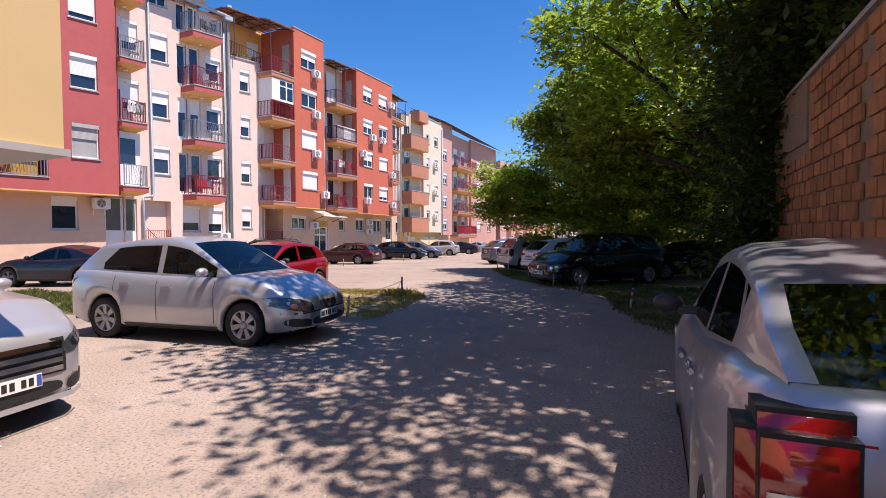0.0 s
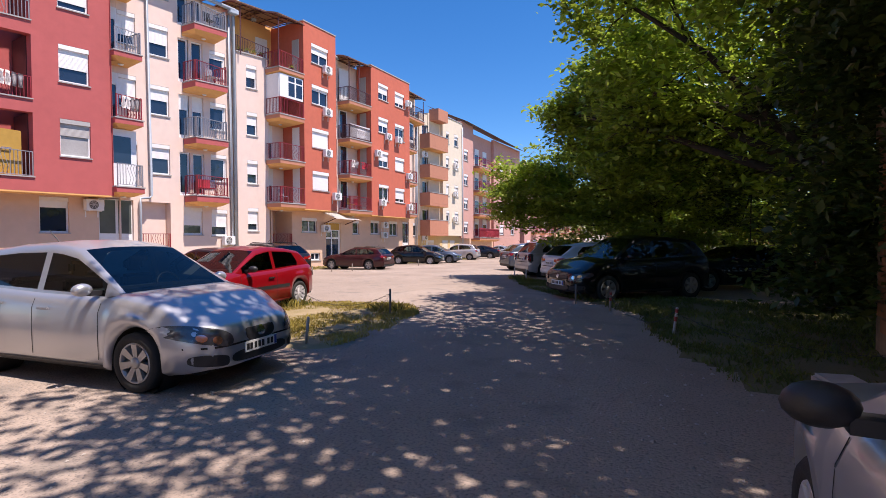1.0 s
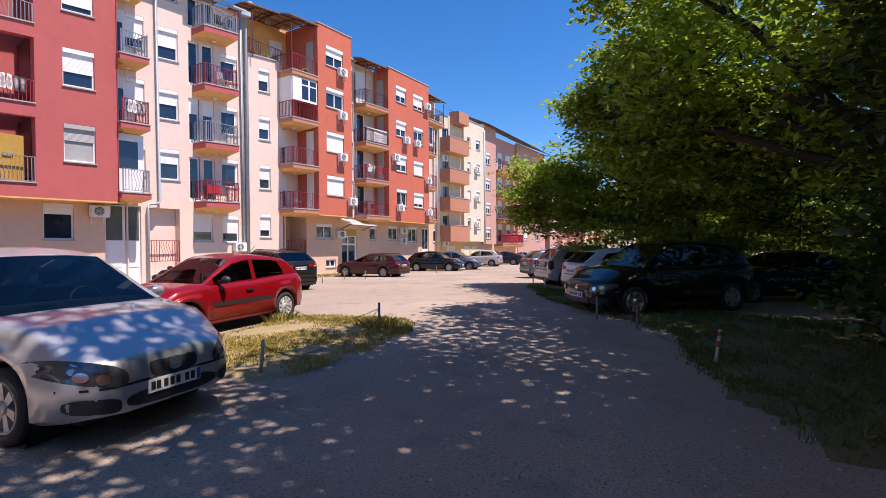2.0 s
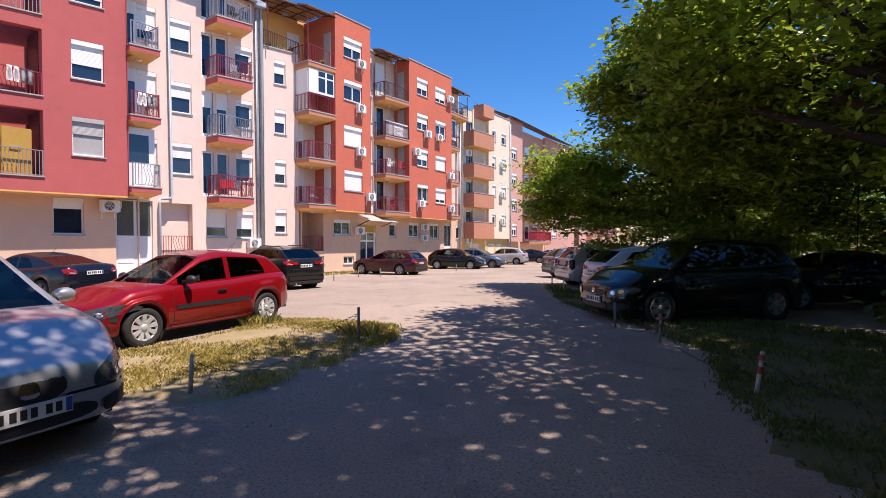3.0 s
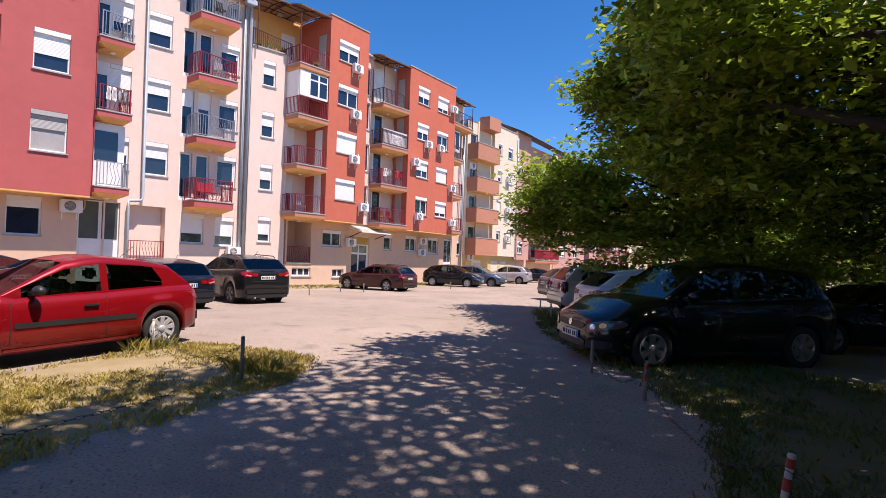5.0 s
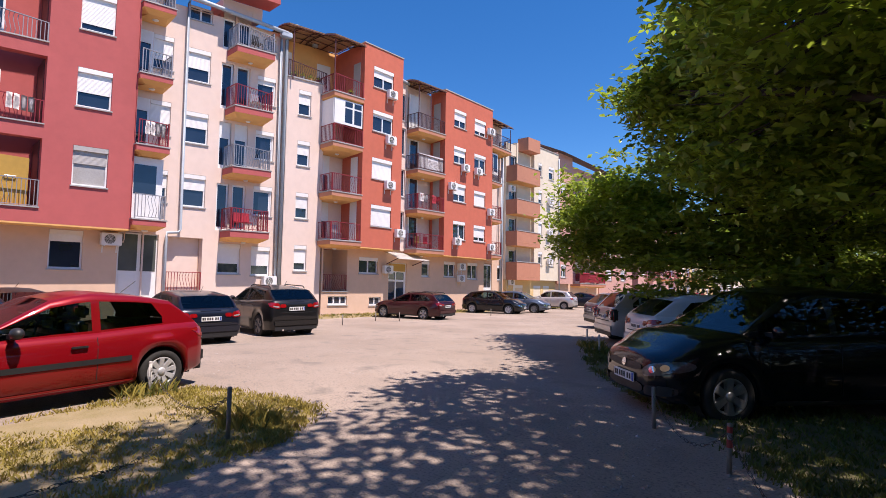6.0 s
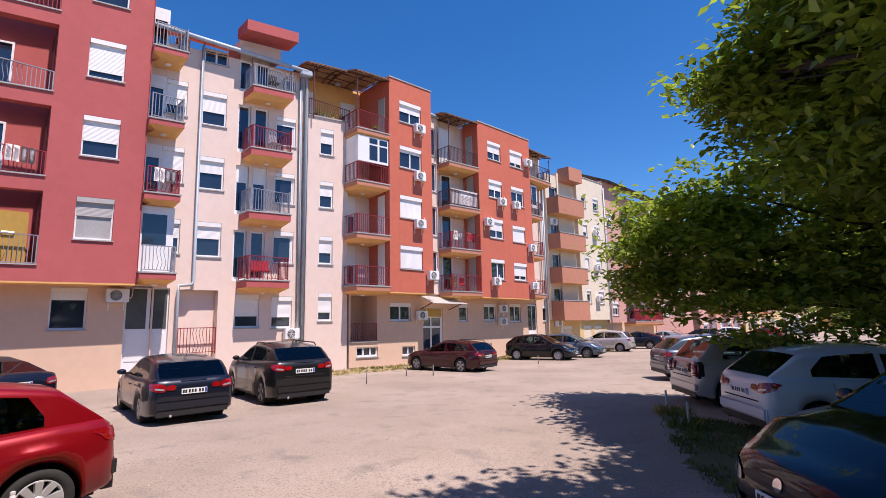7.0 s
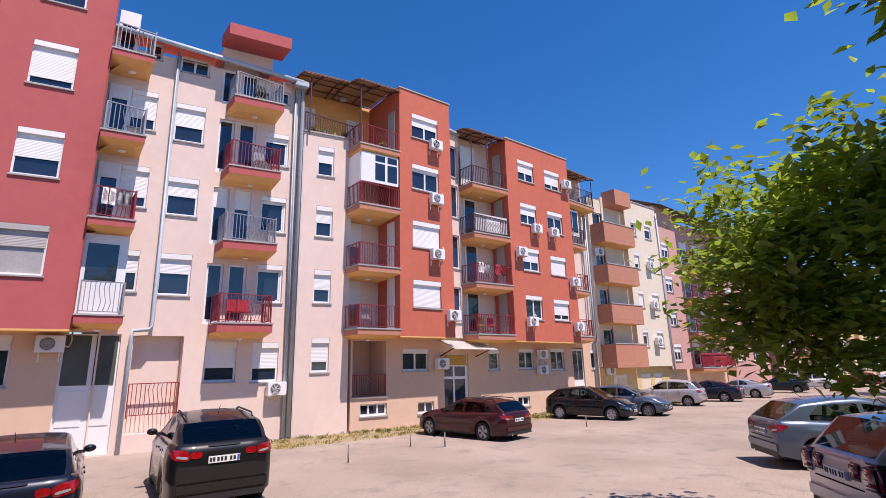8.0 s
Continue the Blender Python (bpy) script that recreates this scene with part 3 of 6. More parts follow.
# rose block: front wall with windows and a column of loggias
LW = [(-11.12, -10.03, z0, z0 + 1.47) for z0 in (5.38, 8.3, 11.2, 14.1)]
LOG = [(-15.4, -12.0, z + 0.02, z + 2.45) for z in (4.47, 7.44, 10.42, 13.4)]
part("wall", wall_panel(0.65, -19.0, -9.2, 3.92, 17.2, LW + LOG), ROSE, left, "rose rendered front wall")
for (a, b, c, d), f in zip(LW, (0.45, 0.62, 0.82, 0.6)):
    window(left, 0.65, a, b, c, d, f, 1, shutter=SHUTTER_GREY if f == 0.45 else None, curtain=f == 0.45)
body_block(left, "wall", -9.0, -0.85, -19.0, -9.2, 3.92, 17.2, ROSE)
part("soffit", box(-9.0, 0.648, -19.0, -9.2, 3.86, 3.918), OCHRE, left, "ochre soffit of the overhang")
for z, rm in zip((4.47, 7.44, 10.42, 13.4), (RAIL_GREY, RAIL_RED, RAIL_GREY, RAIL_RED)):
    railing(left, (0.6, -15.4), (0.6, -12.0), z + 0.02, z + 1.0, rm)
    part("edging", box(0.3, 0.7, -15.42, -11.98, z - 0.03, z + 0.015), STONE_SILL, left)
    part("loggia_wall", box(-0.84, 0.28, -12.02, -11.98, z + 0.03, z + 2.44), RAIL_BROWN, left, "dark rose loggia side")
    door(left, -0.7, -14.2, -13.1, z + 0.04, z + 2.1)
part("wall", box(0.66, 0.72, -9.215, -9.2, 3.9, 17.2), ROSE, left)
# side returns of the rose block and its corner balconies
for k, z in enumerate((4.34, 7.22, 10.02, 12.86)):
    balcony(left, -0.25, 0.92, -9.2, -8.2, z, ROSE, (RAIL_GREY, RAIL_RED, RAIL_GREY, RAIL_GREY)[k], 0.98, 0.34, (False, True),
            label="small rose corner balcony with iron railing")
    if k:
        door(left, -0.12, -9.1, -8.62, z + 0.02, z + 2.1, 0.25)
part("side_window", box(0.3, 0.36, -9.18, -8.22, 4.36, 6.8), WHITE, left, "white glazed balcony enclosure")
part("pane", box(0.35, 0.372, -9.1, -8.45, 5.35, 6.5), GLASS, left)
# ground floor below the rose block
GW = [(-11.48, -10.45, 2.35, 3.8), (-15.0, -13.9, 2.35, 3.8)]
part("wall", wall_panel(-0.3, -19.0, -9.32, -0.2, 3.9, GW), PEACH, left, "peach ground floor wall")
for a, b, c, d in GW:
    window(left, -0.3, a, b, c, d, 0.3, 1)
entrance = part("entrance_door", box(-0.42, -0.36, -9.32, -8.05, 0.3, 3.85), WHITE, left, "white and grey glazed side door")
part("pane", box(-0.37, -0.345, -9.26, -8.74, 2.35, 3.8), GREY_GLASS, entrance, "grey glazed panel")
part("pane", box(-0.37, -0.345, -8.64, -8.12, 2.35, 3.8), GREY_GLASS, entrance, "grey glazed panel")
part("panel", box(-0.37, -0.342, -8.6, -8.14, 1.2, 2.2), SHUTTER, entrance)
part("panel", box(-0.37, -0.342, -9.24, -8.76, 1.2, 2.2), SHUTTER, entrance)
# cream bay
colA = [(-8.6, -7.85, z0, z1) for z0, z1 in ((10.68, 12.1), (7.93, 9.35), (5.17, 6.5))] + [(-8.3, -7.87, 13.38, 14.0)]
colB = [(-7.3, -6.4, z0, z1) for z0, z1 in ((10.48, 11.9), (7.8, 9.15), (5.1, 6.48), (13.15, 13.75))]
colC = [(-4.4, -3.57, z0, z1) for z0, z1 in ((10.1, 11.4), (7.53, 8.87), (4.98, 6.33), (2.3, 3.6))] + [(-4.05, -3.62, 12.68, 13.2)]
colD = [(-5.8, -4.87, 2.34, 3.65)]
doorsC = [(-5.95, -4.74, z, z + 2.05) for z in (4.2, 6.92, 9.55, 12.2)]
loggia = [(-7.75, -6.42, 0.9, 3.8), (-8.58, -8.07, 0.4, 3.84)]
part("wall", wall_panel(-0.25, -8.62, -3.09, -0.2, 13.6, colA + colB + colC + colD + doorsC + loggia), CREAM, left, "cream rendered wall")
part("wall", box(-0.6, -0.26, -9.2, -8.62, 3.9, 14.0), CREAM, left)
for w, f in zip(colA, (0.72, 0.75, 0.55, 0.0)):
    window(left, -0.25, *w, f)
for w, f in zip(colB, (0.6, 0.5, 0.48, 0.0)):
    window(left, -0.25, *w, f, 2 if f == 0 else 1)
for w, f in zip(colC, (0.3, 0.22, 0.2, 0.66, 0.0)):
    window(left, -0.25, *w, f, open_leaf=0.2 <= f <= 0.3)
window(left, -0.25, *colD[0], 0.66)
for k, (a, b, c, d) in enumerate(doorsC):
    door(left, -0.25, a, a + 0.5, c, d, (0.0, 0.35, 0.0, 0.35)[k])
    door(left, -0.25, a + 0.64, b, c, d, (0.0, 0.35, 0.0, 0.35)[k])
    part("pier", box(-0.3, -0.255, a + 0.5, a + 0.64, c, d), CREAM, left)
part("loggia_back", box(-1.9, -1.86, -7.75, -6.42, 0.9, 3.8), CREAM, left)
part("loggia_side", box(-1.86, -0.6, -6.46, -6.42, 0.9, 3.8), PEACH, left)
door(left, -1.72, -7.4, -6.6, 1.2, 3.3, 0.6)
railing(left, (-0.3, -7.75), (-0.3, -6.42), 1.35, 2.4, RAIL_RED)
for z, rm in zip((4.2, 6.92, 9.55, 12.2), (RAIL_RED, RAIL_GREY, RAIL_RED, RAIL_GREY)):
    balcony(left, -0.25, 0.78, -5.75, -4.12, z, ROSE, rm, 1.0, 0.42)
body_block(left, "canopy", -0.25, 0.85, -6.1, -4.0, 14.5, 14.95, ROSE)
part("dormer", box(-1.6, -0.26, -6.0, -4.3, 13.9, 14.5), CREAM, left)
# tiled roof over the cream bay
bm = bmesh.new()
p = [bm.verts.new(c) for c in ((0.15, -9.2, 14.0), (0.15, -3.3, 13.55), (-4.0, -3.3, 15.4), (-4.0, -9.2, 15.9))]
bm.faces.new(p)
bmesh.ops.solidify(bm, geom=bm.faces[:], thickness=0.12)
part("roof", bm, TILES, left, "red clay tile roof")
part("gutter", tube([(0.2, -9.2, 14.02), (0.2, -3.3, 13.55)], 0.09, 10), STEEL, left, "galvanised gutter", True)
downpipe(left, [(0.1, -7.4, 14.0), (-0.12, -7.4, 13.7), (-0.12, -7.33, 4.1), (-0.12, -7.4, 3.98), (-0.12, -7.82, 3.94), (-0.12, -7.84, 3.7), (-0.12, -7.84, 0.3)])
downpipe(left, [(0.15, -3.45, 13.5), (-0.1, -3.45, 13.3), (-0.1, -3.35, 0.4)])
downpipe(left, [(0.15, -3.25, 13.5), (-0.06, -3.21, 13.3), (-0.06, -3.21, 0.4)], 0.075)
part("hopper", box(0.0, 0.28, -3.6, -3.1, 13.35, 13.6, 0.03), STEEL, left)
# cream tower beside the red block
c2 = [(-2.58, -1.97, z0, z1) for z0, z1 in ((9.9, 11.1), (7.48, 8.68), (5.0, 6.22), (2.57, 3.76))]
part("wall", wall_panel(0.0, -3.1, -1.3, -0.2, 11.6, c2, back=0.24), CREAM, left, "cream rendered wall")
body_block(left, "wall", -4.0, -0.36, -3.08, -1.3, -0.2, 11.55, CREAM)
for w, f in zip(c2, (0.55, 0.55, 0.6, 0.7)):
    window(left, 0.0, *w, f)
part("wall", box(-0.248, -0.006, -3.13, -3.102, -0.2, 11.58), CREAM, left)
part("edging", box(-0.1, 0.06, -3.14, -1.26, 11.6, 11.66), STONE_SILL, left)
railing(left, (-0.05, -3.1), (-0.05, -1.2), 11.66, 12.55, RAIL_BROWN)
part("wall", box(-1.9, -1.7, -3.3, 0.9, 11.5, 14.0), OCHRE, left, "ochre set-back terrace wall")
part("terrace_door", box(-1.69, -1.66, -2.9, -2.2, 11.7, 13.4), SHUTTER, left)
part("terrace_door", box(-1.69, -1.66, -0.9, -0.2, 11.7, 13.2), SHUTTER, left)
body_block(left, "wall", -9.0, -0.62, -8.6, -3.14, -0.2, 13.5, CREAM)


def awning(parent, n0, n1, s0, s1, z_back, z_front, posts):
    bm = bmesh.new()
    steps = 8
    rows = []
    for k in range(steps + 1):
        t = k / steps
        rows.append([(n0 + (n1 - n0) * t, s, z_back + (z_front - z_back) * t + 0.25 * math.sin(t * math.pi * 0.8)) for s in (s0, s1)])
    for a, b in zip(rows, rows[1:]):
        bm.faces.new([bm.verts.new(c) for c in (a[0], a[1], b[1], b[0])])
    bmesh.ops.remove_doubles(bm, verts=bm.verts[:], dist=0.001)
    bmesh.ops.solidify(bm, geom=bm.faces[:], thickness=0.03)
    ob = part("awning", bm, AWNING, parent, "brown corrugated terrace awning")
    bm = bmesh.new()
    count = max(2, int((s1 - s0) / 0.7))
    for k in range(count + 1):
        s = s0 + (s1 - s0) * k / count
        add_tube(bm, [(r[0][0], s, r[0][2] - 0.05) for r in rows], 0.025, 5)
    for r in rows[::2]:
        add_tube(bm, [(r[0][0], s0, r[0][2] - 0.05), (r[0][0], s1, r[0][2] - 0.05)], 0.022, 5)
    for s in posts:
        add_tube(bm, [(n1 - 0.15, s, z_front - 2.4), (n1 - 0.15, s, z_front)], 0.03, 6)
    part("frame", bm, RAIL_BROWN, ob, "brown steel frame")


awning(left, -1.8, 0.35, -3.3, -0.3, 14.0, 13.85, (-3.0,))

# ---- red blocks and cream stair bay (right part of the building)
bays[:] = RIGHT_BAYS
right = thing("apartment_building", FACADE, "five-storey apartment wing with two brick-red blocks over a peach ground floor", "apartment building")
FLOORS = (4.87, 7.21, 9.58, 11.8)
r1w = [(0.6, 1.95, z, z + 1.05) for z in FLOORS]
part("wall", wall_panel(1.17, 0.0, 2.62, 3.8, 13.82, r1w), RED, right, "brick-red rendered front wall")
body_block(right, "wall", -9.0, 0.80, 0.0, 2.62, 3.8, 13.82, RED)
for w, f, l in zip(r1w, (1.0, 1.0, 0.3, 0.5), (2, 2, 2, 2)):
    window(right, 1.17, *w, min(f, 0.97), l)
part("coping", box(-0.3, 1.21, -0.03, 2.65, 13.82, 13.87), STONE_SILL, right)
part("soffit", box(0.0, 1.168, 0.0, 2.62, 3.75, 3.798), OCHRE, right)
# recessed balconies of the first red block
part("wall", box(-0.9, -0.7, -1.5, 0.0, 3.7, 11.0), CREAM, right)
for k, z in enumerate((4.05, 6.3, 8.62, 11.0)):
    balcony(right, -0.7, 1.2, -1.62, 0.0, z, SALMON, RAIL_RED, 0.95, 0.3, (True, False))
    if k != 3:
        door(right, -0.56, -1.3, -0.75, z + 0.02, z + 1.95, 0.5)
part("side_door", box(0.15, 0.75, -0.03, -0.006, 4.07, 6.0), SHUTTER, right)
part("side_door", box(0.15, 0.75, -0.03, -0.006, 6.32, 8.2), SHUTTER, right)
part("side_door", box(0.2, 0.8, -0.03, -0.006, 11.02, 12.9), SHUTTER_GREY, right)
gl = part("glazed_enclosure", box(1.05, 1.13, -1.55, -0.04, 9.5, 10.68), WHITE, right, "white glazed balcony enclosure")
for a in (-1.0, -0.5):
    part("pane", box(1.12, 1.14, a, a + 0.4, 9.62, 10.3), GLASS, gl)
    part("pane", box(1.12, 1.14, a, a + 0.4, 10.38, 10.62), GLASS, gl)
part("glazed_side", box(-0.6, 1.05, -1.57, -1.52, 8.65, 10.68), WHITE, right)
awning(right, -1.6, 1.3, -1.7, -0.02, 13.9, 13.45, (-1.6,))
# peach ground floor
gw = [(0.75, 2.0, 2.55, 3.38), (5.5, 6.1, 2.52, 3.4), (7.4, 8.45, 2.55, 3.47), (9.72, 10.78, 2.47, 3.5), (13.36, 13.9, 2.5, 3.48)]
cellar = [(-0.98, 0.05, 1.0, 1.42), (1.46, 2.24, 0.95, 1.38), (7.2, 8.0, 0.95, 1.35)]
others = [(-1.28, 0.02, 1.67, 3.66), (2.8, 4.42, 0.3, 3.2), (11.55, 12.62, 0.5, 3.55)]
part("wall", wall_panel(0.0, -1.35, 14.2, -0.2, 3.85, gw + cellar + others), PEACH, right, "peach rendered ground floor wall")
for w in gw:
    window(right, 0.0, *w, 0.12, 2 if w[1] - w[0] > 0.8 else 1)
for w in cellar:
    window(right, 0.0, *w, 0, 3 if w[0] < 0 else 2)
part("loggia_back", box(-1.6, -1.55, -1.3, 0.05, 1.6, 3.7), PEACH, right)
part("loggia_side", box(-1.5, -0.36, 0.03, 0.06, 1.6, 3.7), PEACH, right)
railing(right, (-0.05, -1.28), (-0.05, 0.02), 1.68, 2.55, RAIL_RED)
part("sill", box(-0.1, 0.06, -1.32, 0.06, 1.62, 1.67), STONE_SILL, right)
# entrance with canopy
ent = part("entrance_door", wall_panel(-0.1, 2.8, 4.42, 0.3, 3.2, [(2.9, 3.5, 0.5, 2.2), (3.6, 4.3, 0.5, 2.2), (2.9, 3.5, 2.3, 2.7), (3.6, 4.3, 2.3, 2.7)], back=0.08), WHITE, right, "cream double entrance door")
part("pane", box(-0.16, -0.14, 2.85, 4.36, 0.45, 2.72), GLASS, ent)
part("fanlight", box(-0.09, -0.07, 2.85, 4.36, 2.75, 3.15), LOCKER, ent, "amber panel over the door")
bm = bmesh.new()
v8 = [bm.verts.new(c) for c in ((0.0, 2.4, 3.75), (0.0, 4.9, 3.75), (1.3, 5.1, 3.35), (1.3, 2.5, 3.35))]
bm.faces.new(v8)
bmesh.ops.solidify(bm, geom=bm.faces[:], thickness=0.05)
can = part("canopy", bm, CANVAS, right, "pale entrance canopy")
part("bracket", tube([(0.02, 2.6, 3.1), (1.1, 2.6, 3.4)], 0.025, 6), RAIL_BROWN, can)
part("bracket", tube([(0.02, 4.8, 3.1), (1.1, 4.9, 3.4)], 0.025, 6), RAIL_BROWN, can)
utility = part("utility_door", box(-0.14, -0.08, 11.58, 12.6, 0.5, 3.5), WHITE, right, "white door with upper panes")
part("pane", box(-0.09, -0.07, 11.66, 12.05, 2.0, 3.4), GLASS, utility)
part("pane", box(-0.09, -0.07, 12.13, 12.52, 2.0, 3.4), GLASS, utility)
# stair bay and second red block
sg = [(3.35, 4.05, z, z + 1.5) for z in (4.5, 6.8, 9.1, 11.0)]
part("wall", wall_panel(0.1, 2.62, 4.2, 3.85, 13.2, sg), CREAM, right, "cream stair wall")
for w in sg:
    window(right, 0.1, *w, 0, 1)
part("gutter", tube([(0.2, 2.6, 13.2), (0.2, 4.2, 13.15)], 0.09, 8), STEEL, right, smooth=True)
body_block(right, "wall", -9.0, -0.27, 2.64, 14.2, -0.2, 13.15, CREAM)
for k, z in enumerate((4.0, 6.15, 8.33, 10.6)):
    balcony(right, -0.26, 1.2, 4.15, 6.2, z, SALMON, RAIL_RED if k in (0, 1) else RAIL_BROWN, 0.95, 0.3, (True, False), panel=CLOTH if k == 2 else None)
    door(right, -0.13, 4.6, 5.3, z + 0.02, z + 1.9)
    part("side_door", box(0.1, 0.7, 6.17, 6.195, z + 0.02, z + 1.9), SHUTTER_GREY, right)
awning(right, -0.8, 1.3, 4.0, 6.18, 13.25, 12.9, (4.2, 5.1))
part("privacy_sheet", box(0.2, 0.25, 4.2, 5.0, 10.7, 12.6), CANVAS, right)
r2a = [(7.03, 8.2, z0, z1) for z0, z1 in ((4.72, 5.78), (6.92, 7.98), (9.15, 10.15), (11.3, 12.33))]
r2b = [(9.05, 10.25, z0, z1) for z0, z1 in ((4.75, 5.72), (6.9, 7.82), (9.0, 10.08), (11.27, 12.25))]
part("wall", wall_panel(1.17, 6.2, 11.0, 3.75, 13.2, r2a + r2b), RED, right, "brick-red rendered front wall")
body_block(right, "wall", -0.2, 0.80, 6.2, 11.0, 3.75, 13.2, RED)
for w, f in zip(r2a + r2b, (0.2, 0.6, 0.55, 0.6, 0.75, 0.97, 0.3, 0.75)):
    window(right, 1.17, *w, f, 2)
part("coping", box(-0.2, 1.21, 6.17, 11.03, 13.2, 13.26), STONE_SILL, right)
part("soffit", box(0.0, 1.168, 6.2, 11.0, 3.7, 3.748), OCHRE, right)
# balconies beyond the second red block
for k, z in enumerate((4.1, 6.4, 8.8, 11.15)):
    balcony(right, -0.25, 0.95, 11.0, 12.6 if k < 3 else 13.9, z, SALMON, RAIL_RED if k < 2 else RAIL_BROWN, 0.95, 0.28, (False, True))
    door(right, -0.13, 11.3, 11.9, z + 0.02, z + 1.85, 0.2)
part("glazed_enclosure", box(0.6, 0.68, 11.05, 12.4, 9.3, 10.7), WHITE, right, "white glazed balcony enclosure")
part("pane", box(0.67, 0.69, 11.2, 11.75, 9.5, 10.6), GLASS, right)
part("pane", box(0.67, 0.69, 11.8, 12.3, 9.5, 10.6), GLASS, right)
awning(right, -1.2, 1.0, 11.05, 14.1, 12.9, 12.65, (11.3, 13.9))
downpipe(right, [(0.1, 13.75, 11.0), (0.1, 13.6, 0.3)])
downpipe(right, [(0.1, 13.95, 11.0), (0.1, 13.85, 0.3)])
for k, (s, z) in enumerate(((-1.3, 14.1), (-2.3, 14.3), (4.5, 13.6), (13.2, 12.9))):
    part("vent", tube([(-1.4, s, z - 0.3), (-1.4, s, z + 0.25)], 0.14, 10), STEEL, right, "roof vent")

# ---- ivory block with salmon balconies, farther along
ivory = thing("apartment_building", FACADE, "ivory apartment block with solid salmon balconies", "apartment building")
iw = [(a, b, z0, z0 + 0.98) for z0 in (3.68, 5.9, 8.18, 10.18) for a, b in ((17.8, 18.35), (19.35, 20.1))]
part("wall", wall_panel(0.65, 17.2, 20.9, 2.6, 12.3, iw), IVORY, ivory, "ivory rendered wall")
for k, w in enumerate(iw):
    window(ivory, 0.65, *w, (0.4, 0.6, 0.95, 0.5, 0.7, 0.95, 0.3, 0.45)[k])
body_block(ivory, "wall", -9.0, 0.28, 15.4, 20.9, -0.2, 12.2, IVORY)
part("wall", wall_panel(0.2, 14.2, 17.2, 2.6, 12.0, [(14.6, 15.4, z, z + 1.7) for z in (2.9, 5.1, 7.3, 9.5)] + [(15.9, 16.7, z + 0.6, z + 1.7) for z in (2.9, 5.1, 7.3, 9.5)], back=0.2), IVORY, ivory)
for z in (2.9, 5.1, 7.3, 9.5):
    door(ivory, 0.2, 14.6, 15.4, z, z + 1.7)
    window(ivory, 0.2, 15.9, 16.7, z + 0.6, z + 1.7, 0.3)
for z0, z1 in ((2.55, 3.75), (4.85, 5.85), (7.0, 8.0), (9.25, 10.35)):
    bal = part("balcony", box(0.21, 1.3, 14.25, 17.15, z0, z0 + 0.2), SALMON, ivory, "solid salmon balcony")
    part("parapet", box(1.18, 1.3, 14.25, 17.15, z0 + 0.204, z1), SALMON, bal)
    part("parapet", box(0.21, 1.176, 14.25, 14.37, z0 + 0.204, z1), SALMON, bal)
    part("coping", box(1.15, 1.33, 14.22, 17.18, z1 + 0.002, z1 + 0.05), STONE_SILL, bal)
    part("soffit", box(0.22, 1.29, 14.26, 17.14, z0 - 0.012, z0 - 0.004), OCHRE, bal)
part("canopy", box(0.21, 1.3, 15.6, 17.15, 11.6, 12.5), SALMON, ivory)
gy = [(15.0, 16.2, 1.1, 2.2), (17.6, 18.6, 0.9, 2.2), (19.0, 19.9, 1.2, 2.2)]
part("wall", wall_panel(0.3, 14.2, 20.9, -0.2, 2.55, gy), YELLOW, ivory, "yellow ground floor wall")
for w in gy:
    window(ivory, 0.3, *w, 0.5)
part("coping", box(0.2, 0.7, 17.17, 20.93, 12.3, 12.35), STONE_SILL, ivory)
downpipe(ivory, [(0.75, 20.85, 12.0), (0.75, 20.85, 0.3)])

# ---- pink block
pink = thing("apartment_building", FACADE, "pink apartment block with red balcony panels", "apartment building")
pw = [(a, b, z0, z0 + 1.0) for z0 in (2.9, 5.0, 7.1, 9.3) for a, b in ((21.5, 22.4), (31.2, 32.4), (34.5, 35.6))]
part("wall", wall_panel(0.5, 20.95, 23.6, 2.4, 12.6, [w for w in pw if w[0] < 23]), PINK, pink)
part("wall", wall_panel(0.1, 29.6, 37.5, 0.0, 12.4, [w for w in pw if w[0] > 30]), PINK, pink, "pink rendered wall")
body_block(pink, "wall", -9.0, -0.25, 20.95, 37.5, -0.2, 12.2, PINK)
part("wall", box(-0.24, 0.0, 20.95, 29.6, -0.2, 2.4), PEACH, pink)
for k, w in enumerate(pw):
    window(pink, 0.5 if w[0] < 23 else 0.1, *w, (0.5, 0.8, 0.4)[k % 3], 2)
for k, z in enumerate((2.5, 4.7, 6.9, 9.1)):
    balcony(pink, -0.24, 1.1, 24.0, 29.2, z, SALMON, RAIL_RED, 0.95, 0.3, panel=CLOTH_RED if k == 0 else None, far=True)
    door(pink, -0.11, 25.2, 26.2, z + 0.02, z + 1.8, 0.3)
    door(pink, -0.11, 27.2, 28.2, z + 0.02, z + 1.8, 0.3)
bm = bmesh.new()
p = [bm.verts.new(c) for c in ((1.2, 21.0, 12.55), (1.2, 37.6, 12.2), (-4, 37.6, 14.0), (-4, 21.0, 14.4))]
bm.faces.new(p)
bmesh.ops.solidify(bm, geom=bm.faces[:], thickness=0.15)
part("roof", bm, TIMBER, pink, "dark pitched roof with deep eaves")

